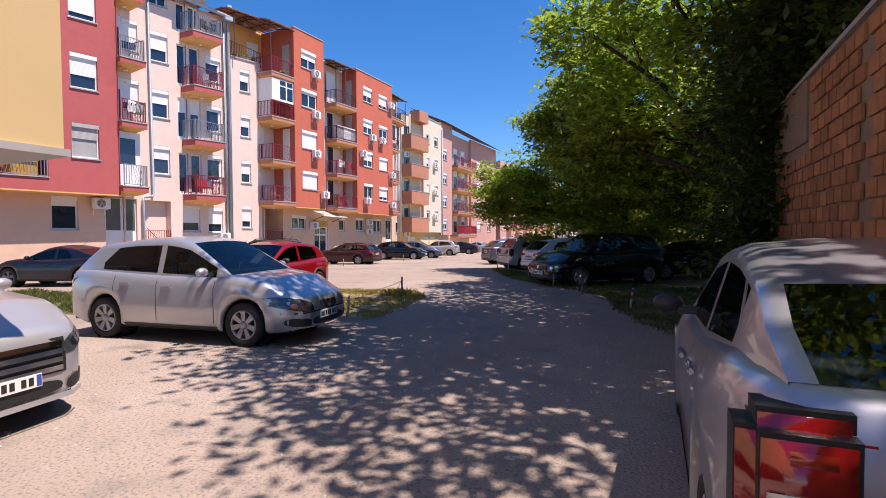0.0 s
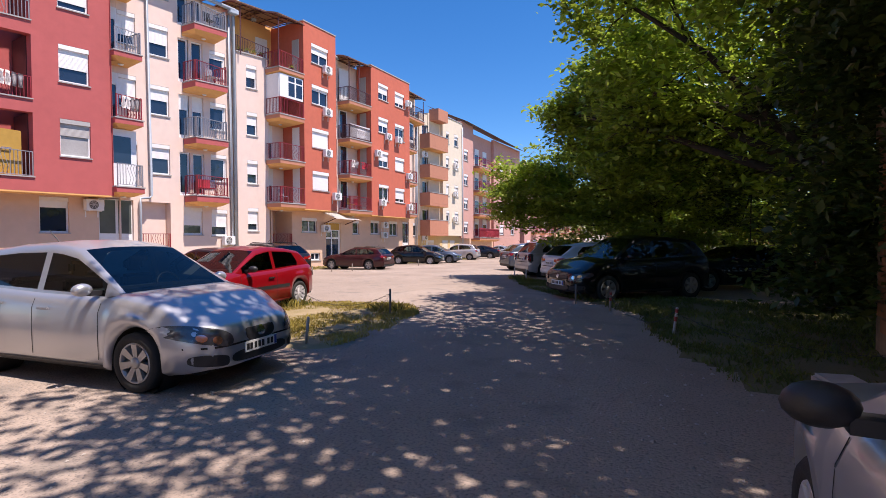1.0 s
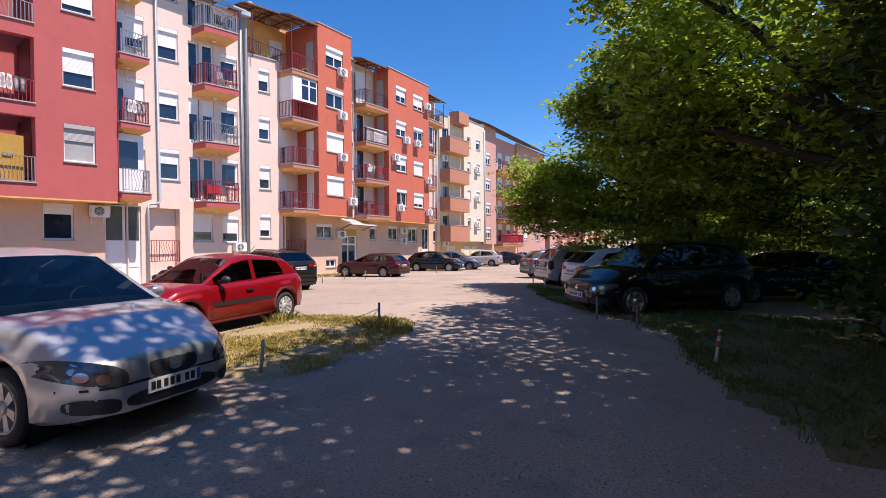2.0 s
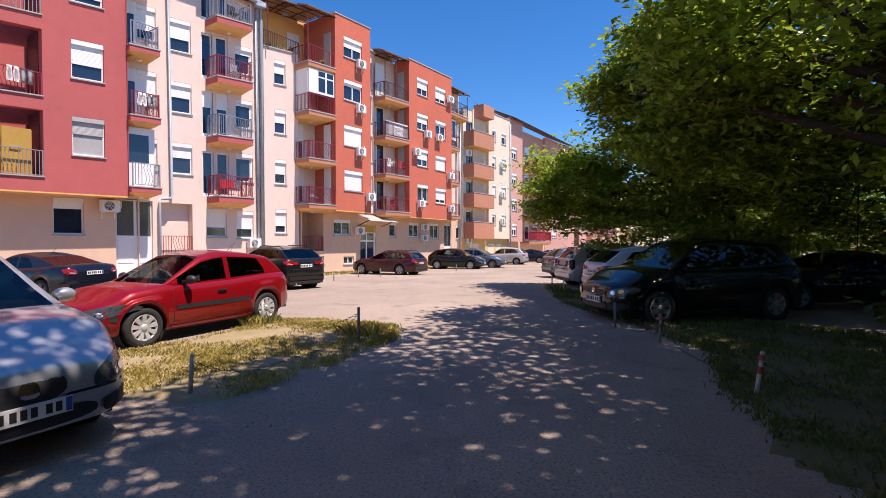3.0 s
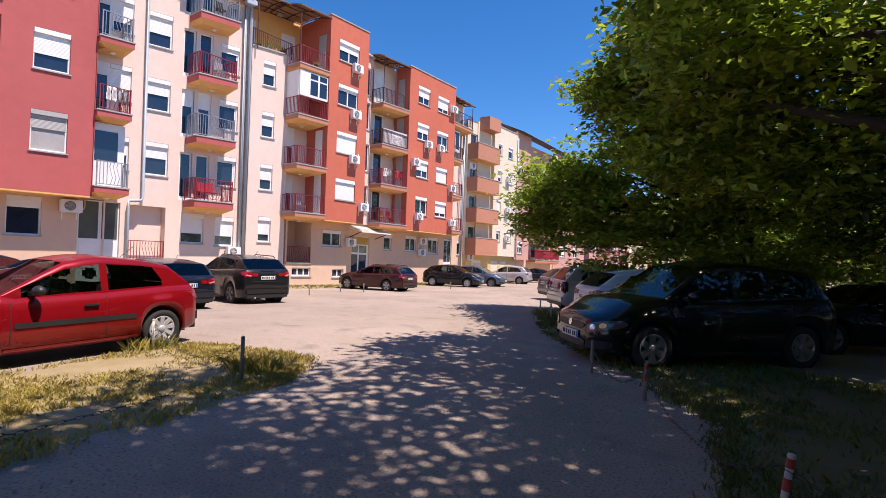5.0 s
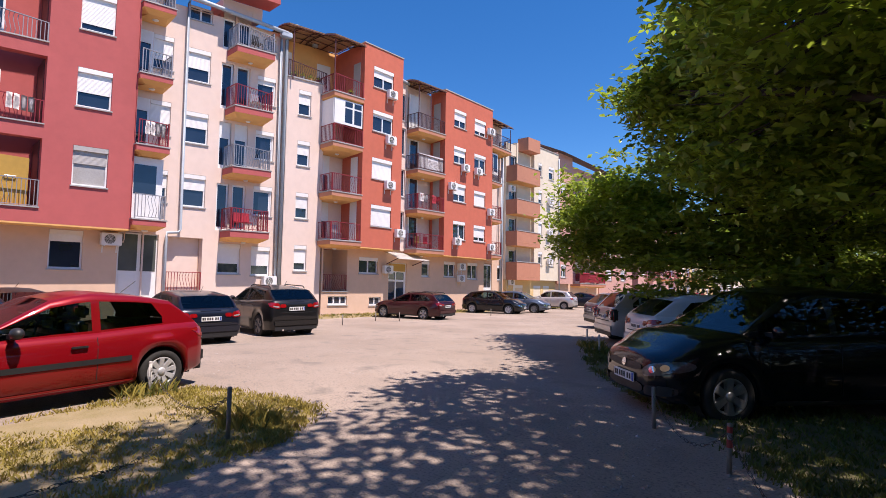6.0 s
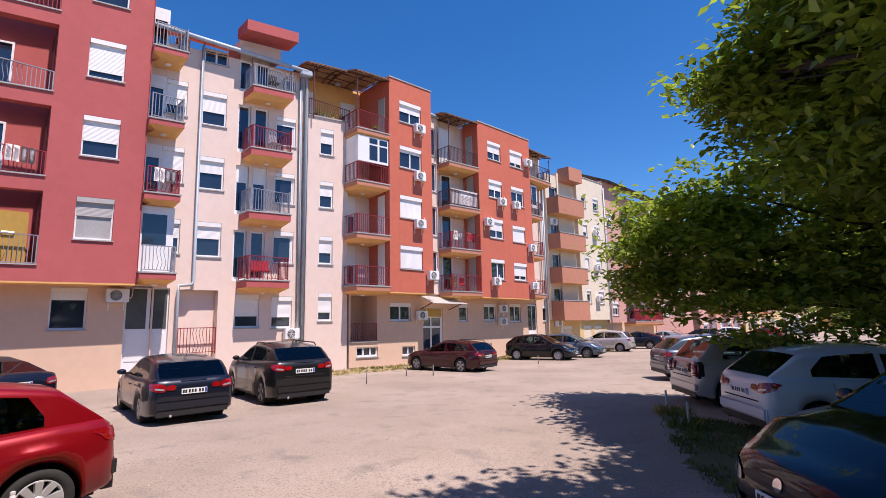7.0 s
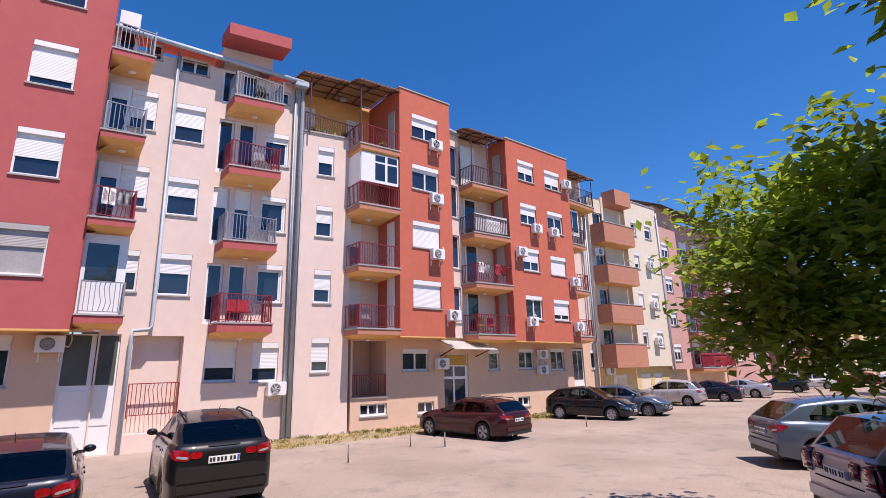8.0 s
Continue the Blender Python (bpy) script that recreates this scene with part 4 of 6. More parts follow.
# ---- far blocks down the street
for k, (y0, y1, h, mt, lab) in enumerate(((38.5, 52, 11.4, PINK, "rose apartment block far along the street"), (53, 70, 10.8, YELLOW, "yellow apartment block far along the street"),
                                          (72, 96, 11.5, IVORY, "pale apartment block at the end of the street"))):
    far = thing("apartment_building", FACADE, lab, "apartment building")
    holes = [(y0 + 1.0 + j * 2.4, y0 + 2.2 + j * 2.4, z, z + 1.1) for j in range(int((y1 - y0 - 1.5) / 2.4)) for z in (1.2, 3.6, 6.0, 8.4)]
    part("wall", wall_panel(0.4, y0, y1, -0.2, h, holes), mt, far)
    body_block(far, "wall", -10, 0.04, y0, y1, -0.2, h - 0.1, mt)
    for j, w in enumerate(holes):
        window(far, 0.4, *w, (0.3, 0.7, 0.5)[j % 3], 1, sill=False)
    for j in range(3):
        for z in (3.3, 5.7, 8.1):
            balcony(far, 0.4, 1.4, y0 + 2.5 + j * 4, y0 + 4.6 + j * 4, z, SALMON, RAIL_RED, 0.9, 0.25, far=True)
bays.clear()
across = thing("apartment_building", Matrix.Translation((-30, 156, -1.4)), "pale block closing the end of the street", "apartment building")
ah = [(x, x + 1.4, z, z + 1.2) for x in range(2, 58, 4) for z in (1.5, 4.3, 7.1)]
tmp = wall_panel(0.0, 0.0, 60.0, -0.2, 10.0, ah)
bmesh.ops.rotate(tmp, verts=tmp.verts[:], cent=(0, 0, 0), matrix=Matrix.Rotation(radians(-90), 3, "Z"))
part("wall", tmp, OCHRE, across)
part("pane", box(0, 60, 0.2, 0.25, -0.1, 9.9), GLASS, across)

# air conditioners: outward offset, along, height
for n, s, z in ((1.17, 1.4, 11.42), (1.17, 1.38, 9.06), (1.17, 1.36, 6.78), (1.17, 2.13, 4.42),
                (1.17, 10.3, 11.5), (1.17, 7.65, 8.76), (1.17, 8.95, 8.76), (1.17, 6.45, 7.5), (1.17, 10.35, 6.45), (1.17, 6.9, 4.38), (1.17, 10.4, 4.28),
                (0.0, 8.6, 3.0), (0.0, 8.55, 2.3), (0.0, 2.25, 2.6), (0.3, 14.3, 8.6), (0.3, 14.3, 5.2), (0.3, 14.3, 2.2), (0.65, 19.0, 8.3), (0.65, 18.9, 5.9), (0.65, 18.9, 3.8)):
    air_conditioner(FACADE @ Matrix.Translation(set_out(n, s, z, RIGHT_BAYS)))
air_conditioner(FACADE @ Matrix.Translation(set_out(-0.3, -9.95, 3.3, LEFT_BAYS)), "white air conditioner under the rose overhang")
air_conditioner(FACADE @ Matrix.Translation(set_out(-0.25, -3.95, 1.85, LEFT_BAYS)), "white air conditioner beside the downpipe")


# ---- things on the balconies
def washing(m, mat, label):
    ob = thing("drying_laundry", m, label, "laundry")
    rnd = random.Random(8)
    for k in range(4):
        bm = bmesh.new()
        rows = []
        for i in range(6):
            z = 0.0 - i * 0.11
            rows.append([bm.verts.new((0.04 * math.sin(i * 1.3 + k + j), k * 0.2 + j * 0.055, z)) for j in range(4)])
        for a, b in zip(rows, rows[1:]):
            for j in range(3):
                bm.faces.new((a[j], a[j + 1], b[j + 1], b[j]))
        bmesh.ops.solidify(bm, geom=bm.faces[:], thickness=0.01)
        part("garment", bm, mat, ob, smooth=True)


washing(FACADE @ Matrix.Translation(set_out(0.97, -9.0, 8.12, LEFT_BAYS)), CLOTH, "white and pink laundry over a red railing")
washing(FACADE @ Matrix.Translation(set_out(0.72, -13.1, 8.35, LEFT_BAYS)), CLOTH, "laundry on the loggia railing")
washing(FACADE @ Matrix.Translation(set_out(1.25, 4.3, 7.0, RIGHT_BAYS)), CLOTH, "pale cloths over the balcony railing")
washing(FACADE @ Matrix.Translation(set_out(1.25, 5.2, 6.98, RIGHT_BAYS)), CLOTH_RED, "red cloths over the balcony railing")
cab = thing("locker", FACADE @ Matrix.Translation(set_out(0.1, -12.75, 4.5, LEFT_BAYS)), "yellow metal locker on the loggia", "locker")
part("body", box(-0.3, 0.3, -0.45, 0.45, 0, 1.75, 0.02), LOCKER, cab)
part("handle", tube([(0.32, -0.2, 1.0), (0.36, -0.2, 1.02), (0.36, 0.1, 1.02), (0.32, 0.1, 1.0)], 0.02, 6), CHROME, cab)


def patio_chair(m, mat, label):
    ob = thing("balcony_chair", m, label, "chair", "chairs on the balconies")
    part("seat", box(-0.22, 0.22, -0.22, 0.22, 0.4, 0.43, 0.01), mat, ob)
    part("backrest", box(-0.22, -0.18, -0.22, 0.22, 0.45, 0.9, 0.01), mat, ob)
    for x in (-0.2, 0.2):
        for y in (-0.2, 0.2):
            part("leg", tube([(x, y, 0), (x, y, 0.4)], 0.015, 6), mat, ob)
    return ob


for f, n, s, z, mt, lb in ((LEFT_BAYS, 0.4, -4.8, 12.2, BLACK_PLASTIC, "dark folded balcony chair by railing"), (LEFT_BAYS, 0.35, -4.7, 9.55, RAIL_GREY, "grey metal balcony chair"),
                           (LEFT_BAYS, 0.35, -4.9, 4.2, CLOTH_RED, "red metal balcony chair"), (LEFT_BAYS, 0.3, -5.2, 4.2, CLOTH_RED, "red metal balcony chair"), (RIGHT_BAYS, 0.6, -1.0, 4.05, RAIL_GREY, "grey metal balcony chair"),
                           (RIGHT_BAYS, 0.6, 4.8, 4.0, STRAW, "straw-coloured wicker balcony chair"), (RIGHT_BAYS, 0.6, 5.4, 4.0, CLOTH_RED, "red metal balcony chair")):
    patio_chair(FACADE @ Matrix.Translation(set_out(n, s, z, f)), mt, lb)


def flower_pot(m, mat, label):
    ob = thing("flower_pot", m, label, "flower pot", "pots on the terraces")
    bm = bmesh.new()
    bmesh.ops.create_cone(bm, cap_ends=True, segments=14, radius1=0.09, radius2=0.13, depth=0.22, matrix=Matrix.Translation((0, 0, 0.11)))
    part("pot", bm, mat, ob, smooth=False)
    rnd = random.Random(2)
    bm = bmesh.new()
    for _ in range(40):
        c = Vector((rnd.gauss(0, 0.08), rnd.gauss(0, 0.08), 0.3 + rnd.gauss(0, 0.06)))
        d = Vector((rnd.uniform(-1, 1), rnd.uniform(-1, 1), rnd.uniform(-1, 1))).normalized() * 0.05
        e = d.orthogonal().normalized() * 0.03
        bm.faces.new([bm.verts.new(p) for p in (c - d, c + e, c + d, c - e)])
    part("plant", bm, LEAF_LIGHT, ob)


for s, mt in ((-2.7, BLACK_PLASTIC), (-2.3, RAIL_GREY), (-1.9, OCHRE), (-1.5, RAIL_RED)):
    flower_pot(FACADE @ Matrix.Translation(set_out(-0.3, s, 11.66, LEFT_BAYS)), mt, "potted plant on the terrace edge")
flower_pot(FACADE @ Matrix.Translation(set_out(0.9, -0.6, 11.0, RIGHT_BAYS)), BLACK_PLASTIC, "potted plant on the red balcony")
# ---------------------------------------------------------------- cars
def paint(name, rgb, metal=0.3, rough=0.35):
    return material(name, rgb, rough, metal, vary=0.05, grain=2.5, patch=0.8, bump=0.0, coat=0.7, spec=0.2)


SILVER = paint("silver_paint", (0.47, 0.485, 0.525), 0.6, 0.34)
SILVER_PALE = paint("rose_silver_paint", (0.42, 0.42, 0.45), 0.55, 0.33)
SILVER_WARM = paint("pale_silver_paint", (0.48, 0.475, 0.49), 0.5, 0.34)
RED_PAINT = paint("red_paint", (0.24, 0.004, 0.008), 0.25, 0.3)
NAVY = paint("navy_paint", (0.008, 0.011, 0.022), 0.2, 0.3)
BLACK_PAINT = paint("black_paint", (0.006, 0.006, 0.008), 0.1, 0.25)
GRAPHITE = paint("graphite_paint", (0.013, 0.013, 0.014), 0.3, 0.35)
MAROON = paint("maroon_paint", (0.045, 0.006, 0.009), 0.3, 0.3)
WHITE_PAINT = paint("white_paint", (0.62, 0.63, 0.65), 0.0, 0.35)
STEEL_BLUE = paint("steel_blue_paint", (0.10, 0.13, 0.18), 0.5, 0.33)
SEATS = material("seat_fabric", (0.05, 0.05, 0.055), 0.9, vary=0.2, bump=0.2)


def lerp(table, x):
    for (x0, v0), (x1, v1) in zip(table, table[1:]):
        if x <= x1:
            t = (x - x0) / (x1 - x0) if x1 > x0 else 0
            return v0 + (v1 - v0) * max(0.0, min(1.0, t))
    return table[-1][1]


def lathe(profile, segs, m=None):
    """Turn (y, r) round the y axis."""
    bm = bmesh.new()
    rings = [[bm.verts.new((r * math.cos(k * math.tau / segs), y, r * math.sin(k * math.tau / segs))) for k in range(segs)] for y, r in profile]
    for a, b in zip(rings, rings[1:]):
        for k in range(segs):
            bm.faces.new((a[k], a[(k + 1) % segs], b[(k + 1) % segs], b[k]))
    if m:
        bmesh.ops.transform(bm, matrix=m, verts=bm.verts[:])
    return bm


def wheel(parent, x, y, r, spokes, rim_mat, side):
    """A wheel whose outer face looks along side * y."""
    w = 0.20
    m = Matrix.Translation((x, y, r)) @ (Matrix.Rotation(math.pi, 4, "Z") if side < 0 else Matrix.Identity(4))
    tyre = part("wheel", lathe([(-w, r * 0.62), (-w, r * 0.9), (-w * 0.85, r * 0.985), (-w * 0.4, r), (-w * 0.1, r), (-0.01, r * 0.97), (0.012, r * 0.88), (0.0, r * 0.72), (-0.015, r * 0.66)], 36, m), RUBBER, parent, "black tyre", True)
    part("rim", lathe([(-0.015, r * 0.69), (-0.002, r * 0.67), (-0.008, r * 0.62), (-0.05, r * 0.6), (-0.12, r * 0.59)], 36, m), rim_mat, tyre, smooth=True)
    part("rim_well", lathe([(-0.121, r * 0.595), (-0.13, 0.02)], 24, m), DARK, tyre)
    bm = bmesh.new()
    for k in range(spokes):
        a = Matrix.Rotation(k * math.tau / spokes, 4, "Y")
        wd = r * (0.66 if spokes > 7 else 0.58) / spokes
        pts = [(-0.03, -wd, r * 0.13), (-0.03, wd, r * 0.13), (-0.012, wd * 1.55, r * 0.63), (-0.012, -wd * 1.55, r * 0.63)]
        top = [bm.verts.new(m @ a @ Vector((q[1], q[0] + 0.012, q[2]))) for q in pts]
        low = [bm.verts.new(m @ a @ Vector((q[1] * 1.25, q[0] - 0.035, q[2]))) for q in pts]
        bm.faces.new(top)
        for i in range(4):
            bm.faces.new((top[i], top[(i + 1) % 4], low[(i + 1) % 4], low[i]))
    part("spokes", bm, rim_mat, tyre)
    part("hub", lathe([(-0.12, r * 0.2), (-0.012, r * 0.19), (0.002, r * 0.13), (0.004, 0.001)], 20, m), rim_mat, tyre, smooth=True)
    part("brake_disc", lathe([(-0.1, r * 0.5), (-0.09, r * 0.5), (-0.09, 0.01)], 24, m), DARK_ALLOY, tyre)


def car(name, m, mat, label, group="parked cars", L=4.28, W=1.77, H=1.57, wb=2.58, fo=0.88, r=0.315, nose=0.70, cowl_z=1.02, belt=0.98, belt_r=1.06, cowl=0.98, header=0.22, roof_end=-1.55,
        tail=-2.05, deck=None, b_pillar=-0.28, spokes=7, rim=None, doors=2, black_trim=False, plate_front=True, grille="oval", roof_rails=False, tall_lamps=False):
    """A car pointing along +x, wheels on z = 0. deck: height of a saloon's boot lid."""
    ob = thing(name, m, label, "car", group)
    rim = rim or ALLOY
    x_f, x_r = L / 2, -L / 2
    tail = tail if deck else max(tail, x_r + 0.128)
    xw_f = x_f - fo
    xw_r = xw_f - wb
    ra = r + 0.055
    half = W / 2
    tail_z = deck or belt_r
    tops = [(x_r, tail_z - 0.22), (x_r + 0.03, tail_z - 0.08), (x_r + 0.12, tail_z), (tail, tail_z + (0.01 if deck else 0)), (roof_end, belt_r), (b_pillar, belt + 0.02), (cowl - 0.15, belt), (cowl, cowl_z),
            ((cowl + x_f) / 2, (cowl_z * 0.62 + nose * 0.38) + 0.03), (x_f - 0.28, nose + 0.05), (x_f - 0.12, nose - 0.005), (x_f - 0.06, nose - 0.035), (x_f - 0.02, nose - 0.08), (x_f, nose - 0.15)]
    wide = [(x_r, half * 0.80), (x_r + 0.05, half * 0.89), (x_r + 0.2, half * 0.96), (x_r + 0.6, half), (x_f - 0.9, half), (x_f - 0.45, half * 0.955), (x_f - 0.2, half * 0.86), (x_f - 0.06, half * 0.72), (x_f, half * 0.58)]

    def bottom(x):
        z = 0.20 + 0.06 * smoothstep(x_f - 0.5, x_f, x) + 0.08 * smoothstep(x_r + 0.5, x_r, x)
        for xw in (xw_f, xw_r):
            if abs(x - xw) < ra:
                z = max(z, r + math.sqrt(ra * ra - (x - xw) ** 2))
        return z

    def ring(x):
        w, zt, zb = lerp(wide, x), lerp(tops, x), bottom(x)
        flare = 0.018 if min(abs(x - xw_f), abs(x - xw_r)) < ra + 0.02 else 0.0
        zl = min(zb + 0.05, zt - 0.2)
        mid = zb + (zt - zb) * 0.45
        cab = smoothstep(cowl - 0.05, cowl + 0.2, x) if not (deck and x < tail) else 1
        crown = 0.05 * cab
        return [(w - 0.07, zb), (w - 0.01 + flare, zl), (w + flare * 0.6, mid), (w - 0.005, zt - 0.17), (w - 0.03, zt - 0.10), (w - 0.055, zt - 0.04), (w - 0.11, zt), (w * 0.55, zt + crown * 0.8), (0, zt + crown)]

    xs = {x_r, x_r + 0.02, x_r + 0.06, x_r + 0.14, x_f - 0.02, x_f, x_f - 0.06, x_f - 0.12, x_f - 0.2, x_f - 0.32, cowl, cowl - 0.15, tail, roof_end, b_pillar}
    for xw in (xw_f, xw_r):
        xs |= {xw + ra * math.sin(radians(a)) for a in (-89.9, -80, -65, -50, -32, -15, 0, 15, 32, 50, 65, 80, 89.9)} | {xw - ra - 0.012, xw + ra + 0.012}
    xs |= {x_r + L * k / 14 for k in range(1, 14)}
    xs = sorted(x for x in xs if x_r <= x <= x_f)
    xs = [x for k, x in enumerate(xs) if k == 0 or x - xs[k - 1] > 0.004]

    def loft(stations, fn, closed_ends=True):
        bm = bmesh.new()
        rows = []
        for x in stations:
            pts = fn(x)
            rows.append([bm.verts.new((x, y, z)) for y, z in pts] + [bm.verts.new((x, -y, z)) for y, z in pts[-2::-1]])
        for a, b in zip(rows, rows[1:]):
            for k in range(len(a) - 1):
                bm.faces.new((a[k], a[k + 1], b[k + 1], b[k]))
        if closed_ends:
            bm.faces.new(rows[0])
            bm.faces.new(rows[-1][::-1])
        return bm
    body = part("body", loft(xs, ring), mat, ob, "", True)
    part("underbody", box(x_r + 0.15, x_f - 0.2, -half + 0.22, half - 0.22, 0.2, 0.62), DARK, ob)
    for xw in (xw_f, xw_r):
        for s in (-1, 1):
            part("wheel_arch", lathe([(-0.3, 0.05), (-0.3, ra + 0.0), (-0.015, ra + 0.004)], 24, Matrix.Translation((xw, s * (half - 0.06), r)) @ (Matrix.Rotation(math.pi, 4, "Z") if s < 0 else Matrix.Identity(4))), DARK, ob)
            wheel(ob, xw, s * (half - 0.025), r, spokes, rim, s)

    # cabin
    wr = half * 0.70
    roofs = [(tail - 0.001, tail_z), (tail, tail_z), (roof_end, H - 0.12), (roof_end + 0.5, H - 0.035), (b_pillar, H), (header - 0.25, H - 0.03), (header, H - 0.09), (cowl, cowl_z)]

    def cabin(x):
        base, top = lerp(tops, x) - 0.012, max(lerp(roofs, x), lerp(tops, x) + 0.002)
        wbase = lerp(wide, x) - 0.10
        h = top - base
        full = H - belt
        t = min(1, h / full)
        out = []
        for f in (0.0, 0.07, 0.80, 0.93):
            out.append((wbase + (wr - wbase) * f * t * (0.85 + 0.15 * f), base + h * f))
        out.append((out[-1][0] - 0.07, base + h * 0.995))
        out.append((wr * 0.45, top + 0.025 * t))
        out.append((0, top + 0.03 * t))
        return out
    st = [tail, tail + (roof_end - tail) * 0.5, roof_end, roof_end + 0.14, b_pillar - 0.06, b_pillar + 0.04, header - 0.02, header + (cowl - header) * 0.33, header + (cowl - header) * 0.7, cowl]
    extra = [b_pillar - 0.55, header - 0.28]
    st = sorted(st + [e for e in extra if roof_end + 0.2 < e < header - 0.1])
    rows = [[(x, y, z) for y, z in cabin(x)] + [(x, -y, z) for y, z in cabin(x)[-2::-1]] for x in st]
    n = len(rows[0])
    panes = {}
    for i in range(len(st) - 1):
        x0, x1 = st[i], st[i + 1]
        for k in range(n - 1):
            q = (rows[i][k], rows[i][k + 1], rows[i + 1][k + 1], rows[i + 1][k])
            kk = min(k, n - 2 - k)
            key = "roof"
            if kk >= 4 and x0 >= header - 0.03:
                key = "windscreen"
            elif kk >= 4 and x1 <= roof_end + 0.001:
                key = "rear_window"
            elif kk == 1 and x0 >= roof_end + 0.1 and not (abs(x0 - (b_pillar - 0.06)) < 0.001) and x0 < header + (cowl - header) * 0.5:
                key = ("side_window", 1 if k < n / 2 else -1, x0 > b_pillar)
            if isinstance(key, tuple) and abs(x0 - (roof_end + 0.14)) < 0.001:
                q = [Vector(c) for c in q]
                if k < n / 2:
                    cut = q[1].lerp(q[2], 0.42)
                    low = q[0].lerp(q[1], 0.35)
                    panes.setdefault("roof", []).append((low, q[1], cut))
                    q = (q[0], low, cut, q[2], q[3])
                else:
                    cut = q[0].lerp(q[3], 0.42)
                    low = q[1].lerp(q[0], 0.35)
                    panes.setdefault("roof", []).append((low, cut, q[0]))
                    q = (low, q[1], q[2], q[3], cut)
            panes.setdefault(key, []).append(q)
    for key, quads in panes.items():
        bm = bmesh.new()
        for q in quads:
            bm.faces.new([bm.verts.new(c) for c in q])
        bmesh.ops.remove_doubles(bm, verts=bm.verts[:], dist=0.0005)
        if key == "roof":
            part("roof", bm, mat, ob, "", True)
        elif isinstance(key, tuple):
            part("side_window", bm, CAR_GLASS, ob, "dark tinted side glass", True)
        else:
            part(key, bm, CAR_GLASS, ob, "dark glass", True)

    # seams, sills, handles, mirrors
    def strip(x0, x1, z0, z1, off, steps=6):
        """A thin band that follows the side of the body."""
        bm = bmesh.new()
        cols = []
        for x in (x0, x1) if x1 - x0 < 0.05 else [x0 + (x1 - x0) * k / 6 for k in range(7)]:
            prof = ring(x)[:7]
            prof = [(z, y) for y, z in prof]
            cols.append([(x, lerp(prof, z0 + (z1 - z0) * k / steps) + off, z0 + (z1 - z0) * k / steps) for k in range(steps + 1)])
        return cols

    def strip_part(nm, x0, x1, z0, z1, off, material_, lbl=""):
        cols = strip(x0, x1, z0, z1, off)
        for s in (1, -1):
            bm = bmesh.new()
            g = [[bm.verts.new((x, s * y, z)) for x, y, z in c] for c in cols]
            for a, b in zip(g, g[1:]):
                for k in range(len(a) - 1):
                    bm.faces.new((a[k], a[k + 1], b[k + 1], b[k]))
            part(nm, bm, material_, ob, lbl)
    seams = [xw_f - ra - 0.12, b_pillar] + ([max(xw_r + ra * 0.6, roof_end + 0.25)] if doors == 2 else [])
    for x in seams:
        strip_part("door_gap", x, x + 0.009, 0.32 if x > xw_r + ra else r + ra + 0.06, lerp(tops, x) - 0.06, 0.003, DARK)
    strip_part("side_sill", xw_r + ra + 0.05, xw_f - ra - 0.05, 0.205, 0.27, 0.006, mat if black_trim else BLACK_PLASTIC)
    if black_trim:
        strip_part("rubbing_strip", xw_r + ra + 0.08, xw_f - ra - 0.15, 0.52, 0.59, 0.012, BLACK_PLASTIC, "black rubbing strip")
    for s in (1, -1):
        for x in ([b_pillar + 0.12] + ([seams[2] + 0.14] if doors == 2 else [])):
            zz = lerp(tops, x) - 0.16
            y = s * (lerp(wide, x) + 0.012)
            bm = box(x - 0.0, x + 0.19, min(y - 0.014, y + 0.014), max(y - 0.014, y + 0.014), zz - 0.016, zz + 0.016, 0.008)
            part("door_handle", bm, BLACK_PLASTIC if black_trim else mat, ob)
        bm = bmesh.new()
        bmesh.ops.create_uvsphere(bm, u_segments=14, v_segments=8, radius=1, matrix=Matrix.Translation((cowl - 0.32, s * (half + 0.075), belt + 0.09)) @ Matrix.Diagonal((0.07, 0.105, 0.07, 1)))
        part("wing_mirror", bm, BLACK_PLASTIC if black_trim or tall_lamps else mat, ob, smooth=True)
        part("mirror_arm", box(cowl - 0.36, cowl - 0.28, min(s * (half - 0.12), s * (half + 0.01)), max(s * (half - 0.12), s * (half + 0.01)), belt + 0.02, belt + 0.07), BLACK_PLASTIC, ob)

    # front: patches that follow the nose
    def front_patch(y0, y1, z0, z1, off, cols=8, rows_=3, slant=0.0):
        bm = bmesh.new()
        grid = []
        for i in range(cols + 1):
            y = y0 + (y1 - y0) * i / cols
            col = []
            for j in range(rows_ + 1):
                z = z0 + (z1 - z0) * j / rows_ + slant * abs(y - y0)
                lo, hi = x_f - 1.0, x_f
                for _ in range(26):
                    c = (lo + hi) / 2
                    prof = [(zz, yy) for yy, zz in ring(c)[1:7]]
                    reach = lerp(prof, z) if z <= prof[-1][0] else -1
                    if reach >= abs(y):
                        lo = c
                    else:
                        hi = c
                col.append((lo + off, y, z))
            grid.append(col)
        vv = [[bm.verts.new(c) for c in col] for col in grid]
        for a, b in zip(vv, vv[1:]):
            for k in range(len(a) - 1):
                bm.faces.new((a[k], a[k + 1], b[k + 1], b[k]))
        return bm
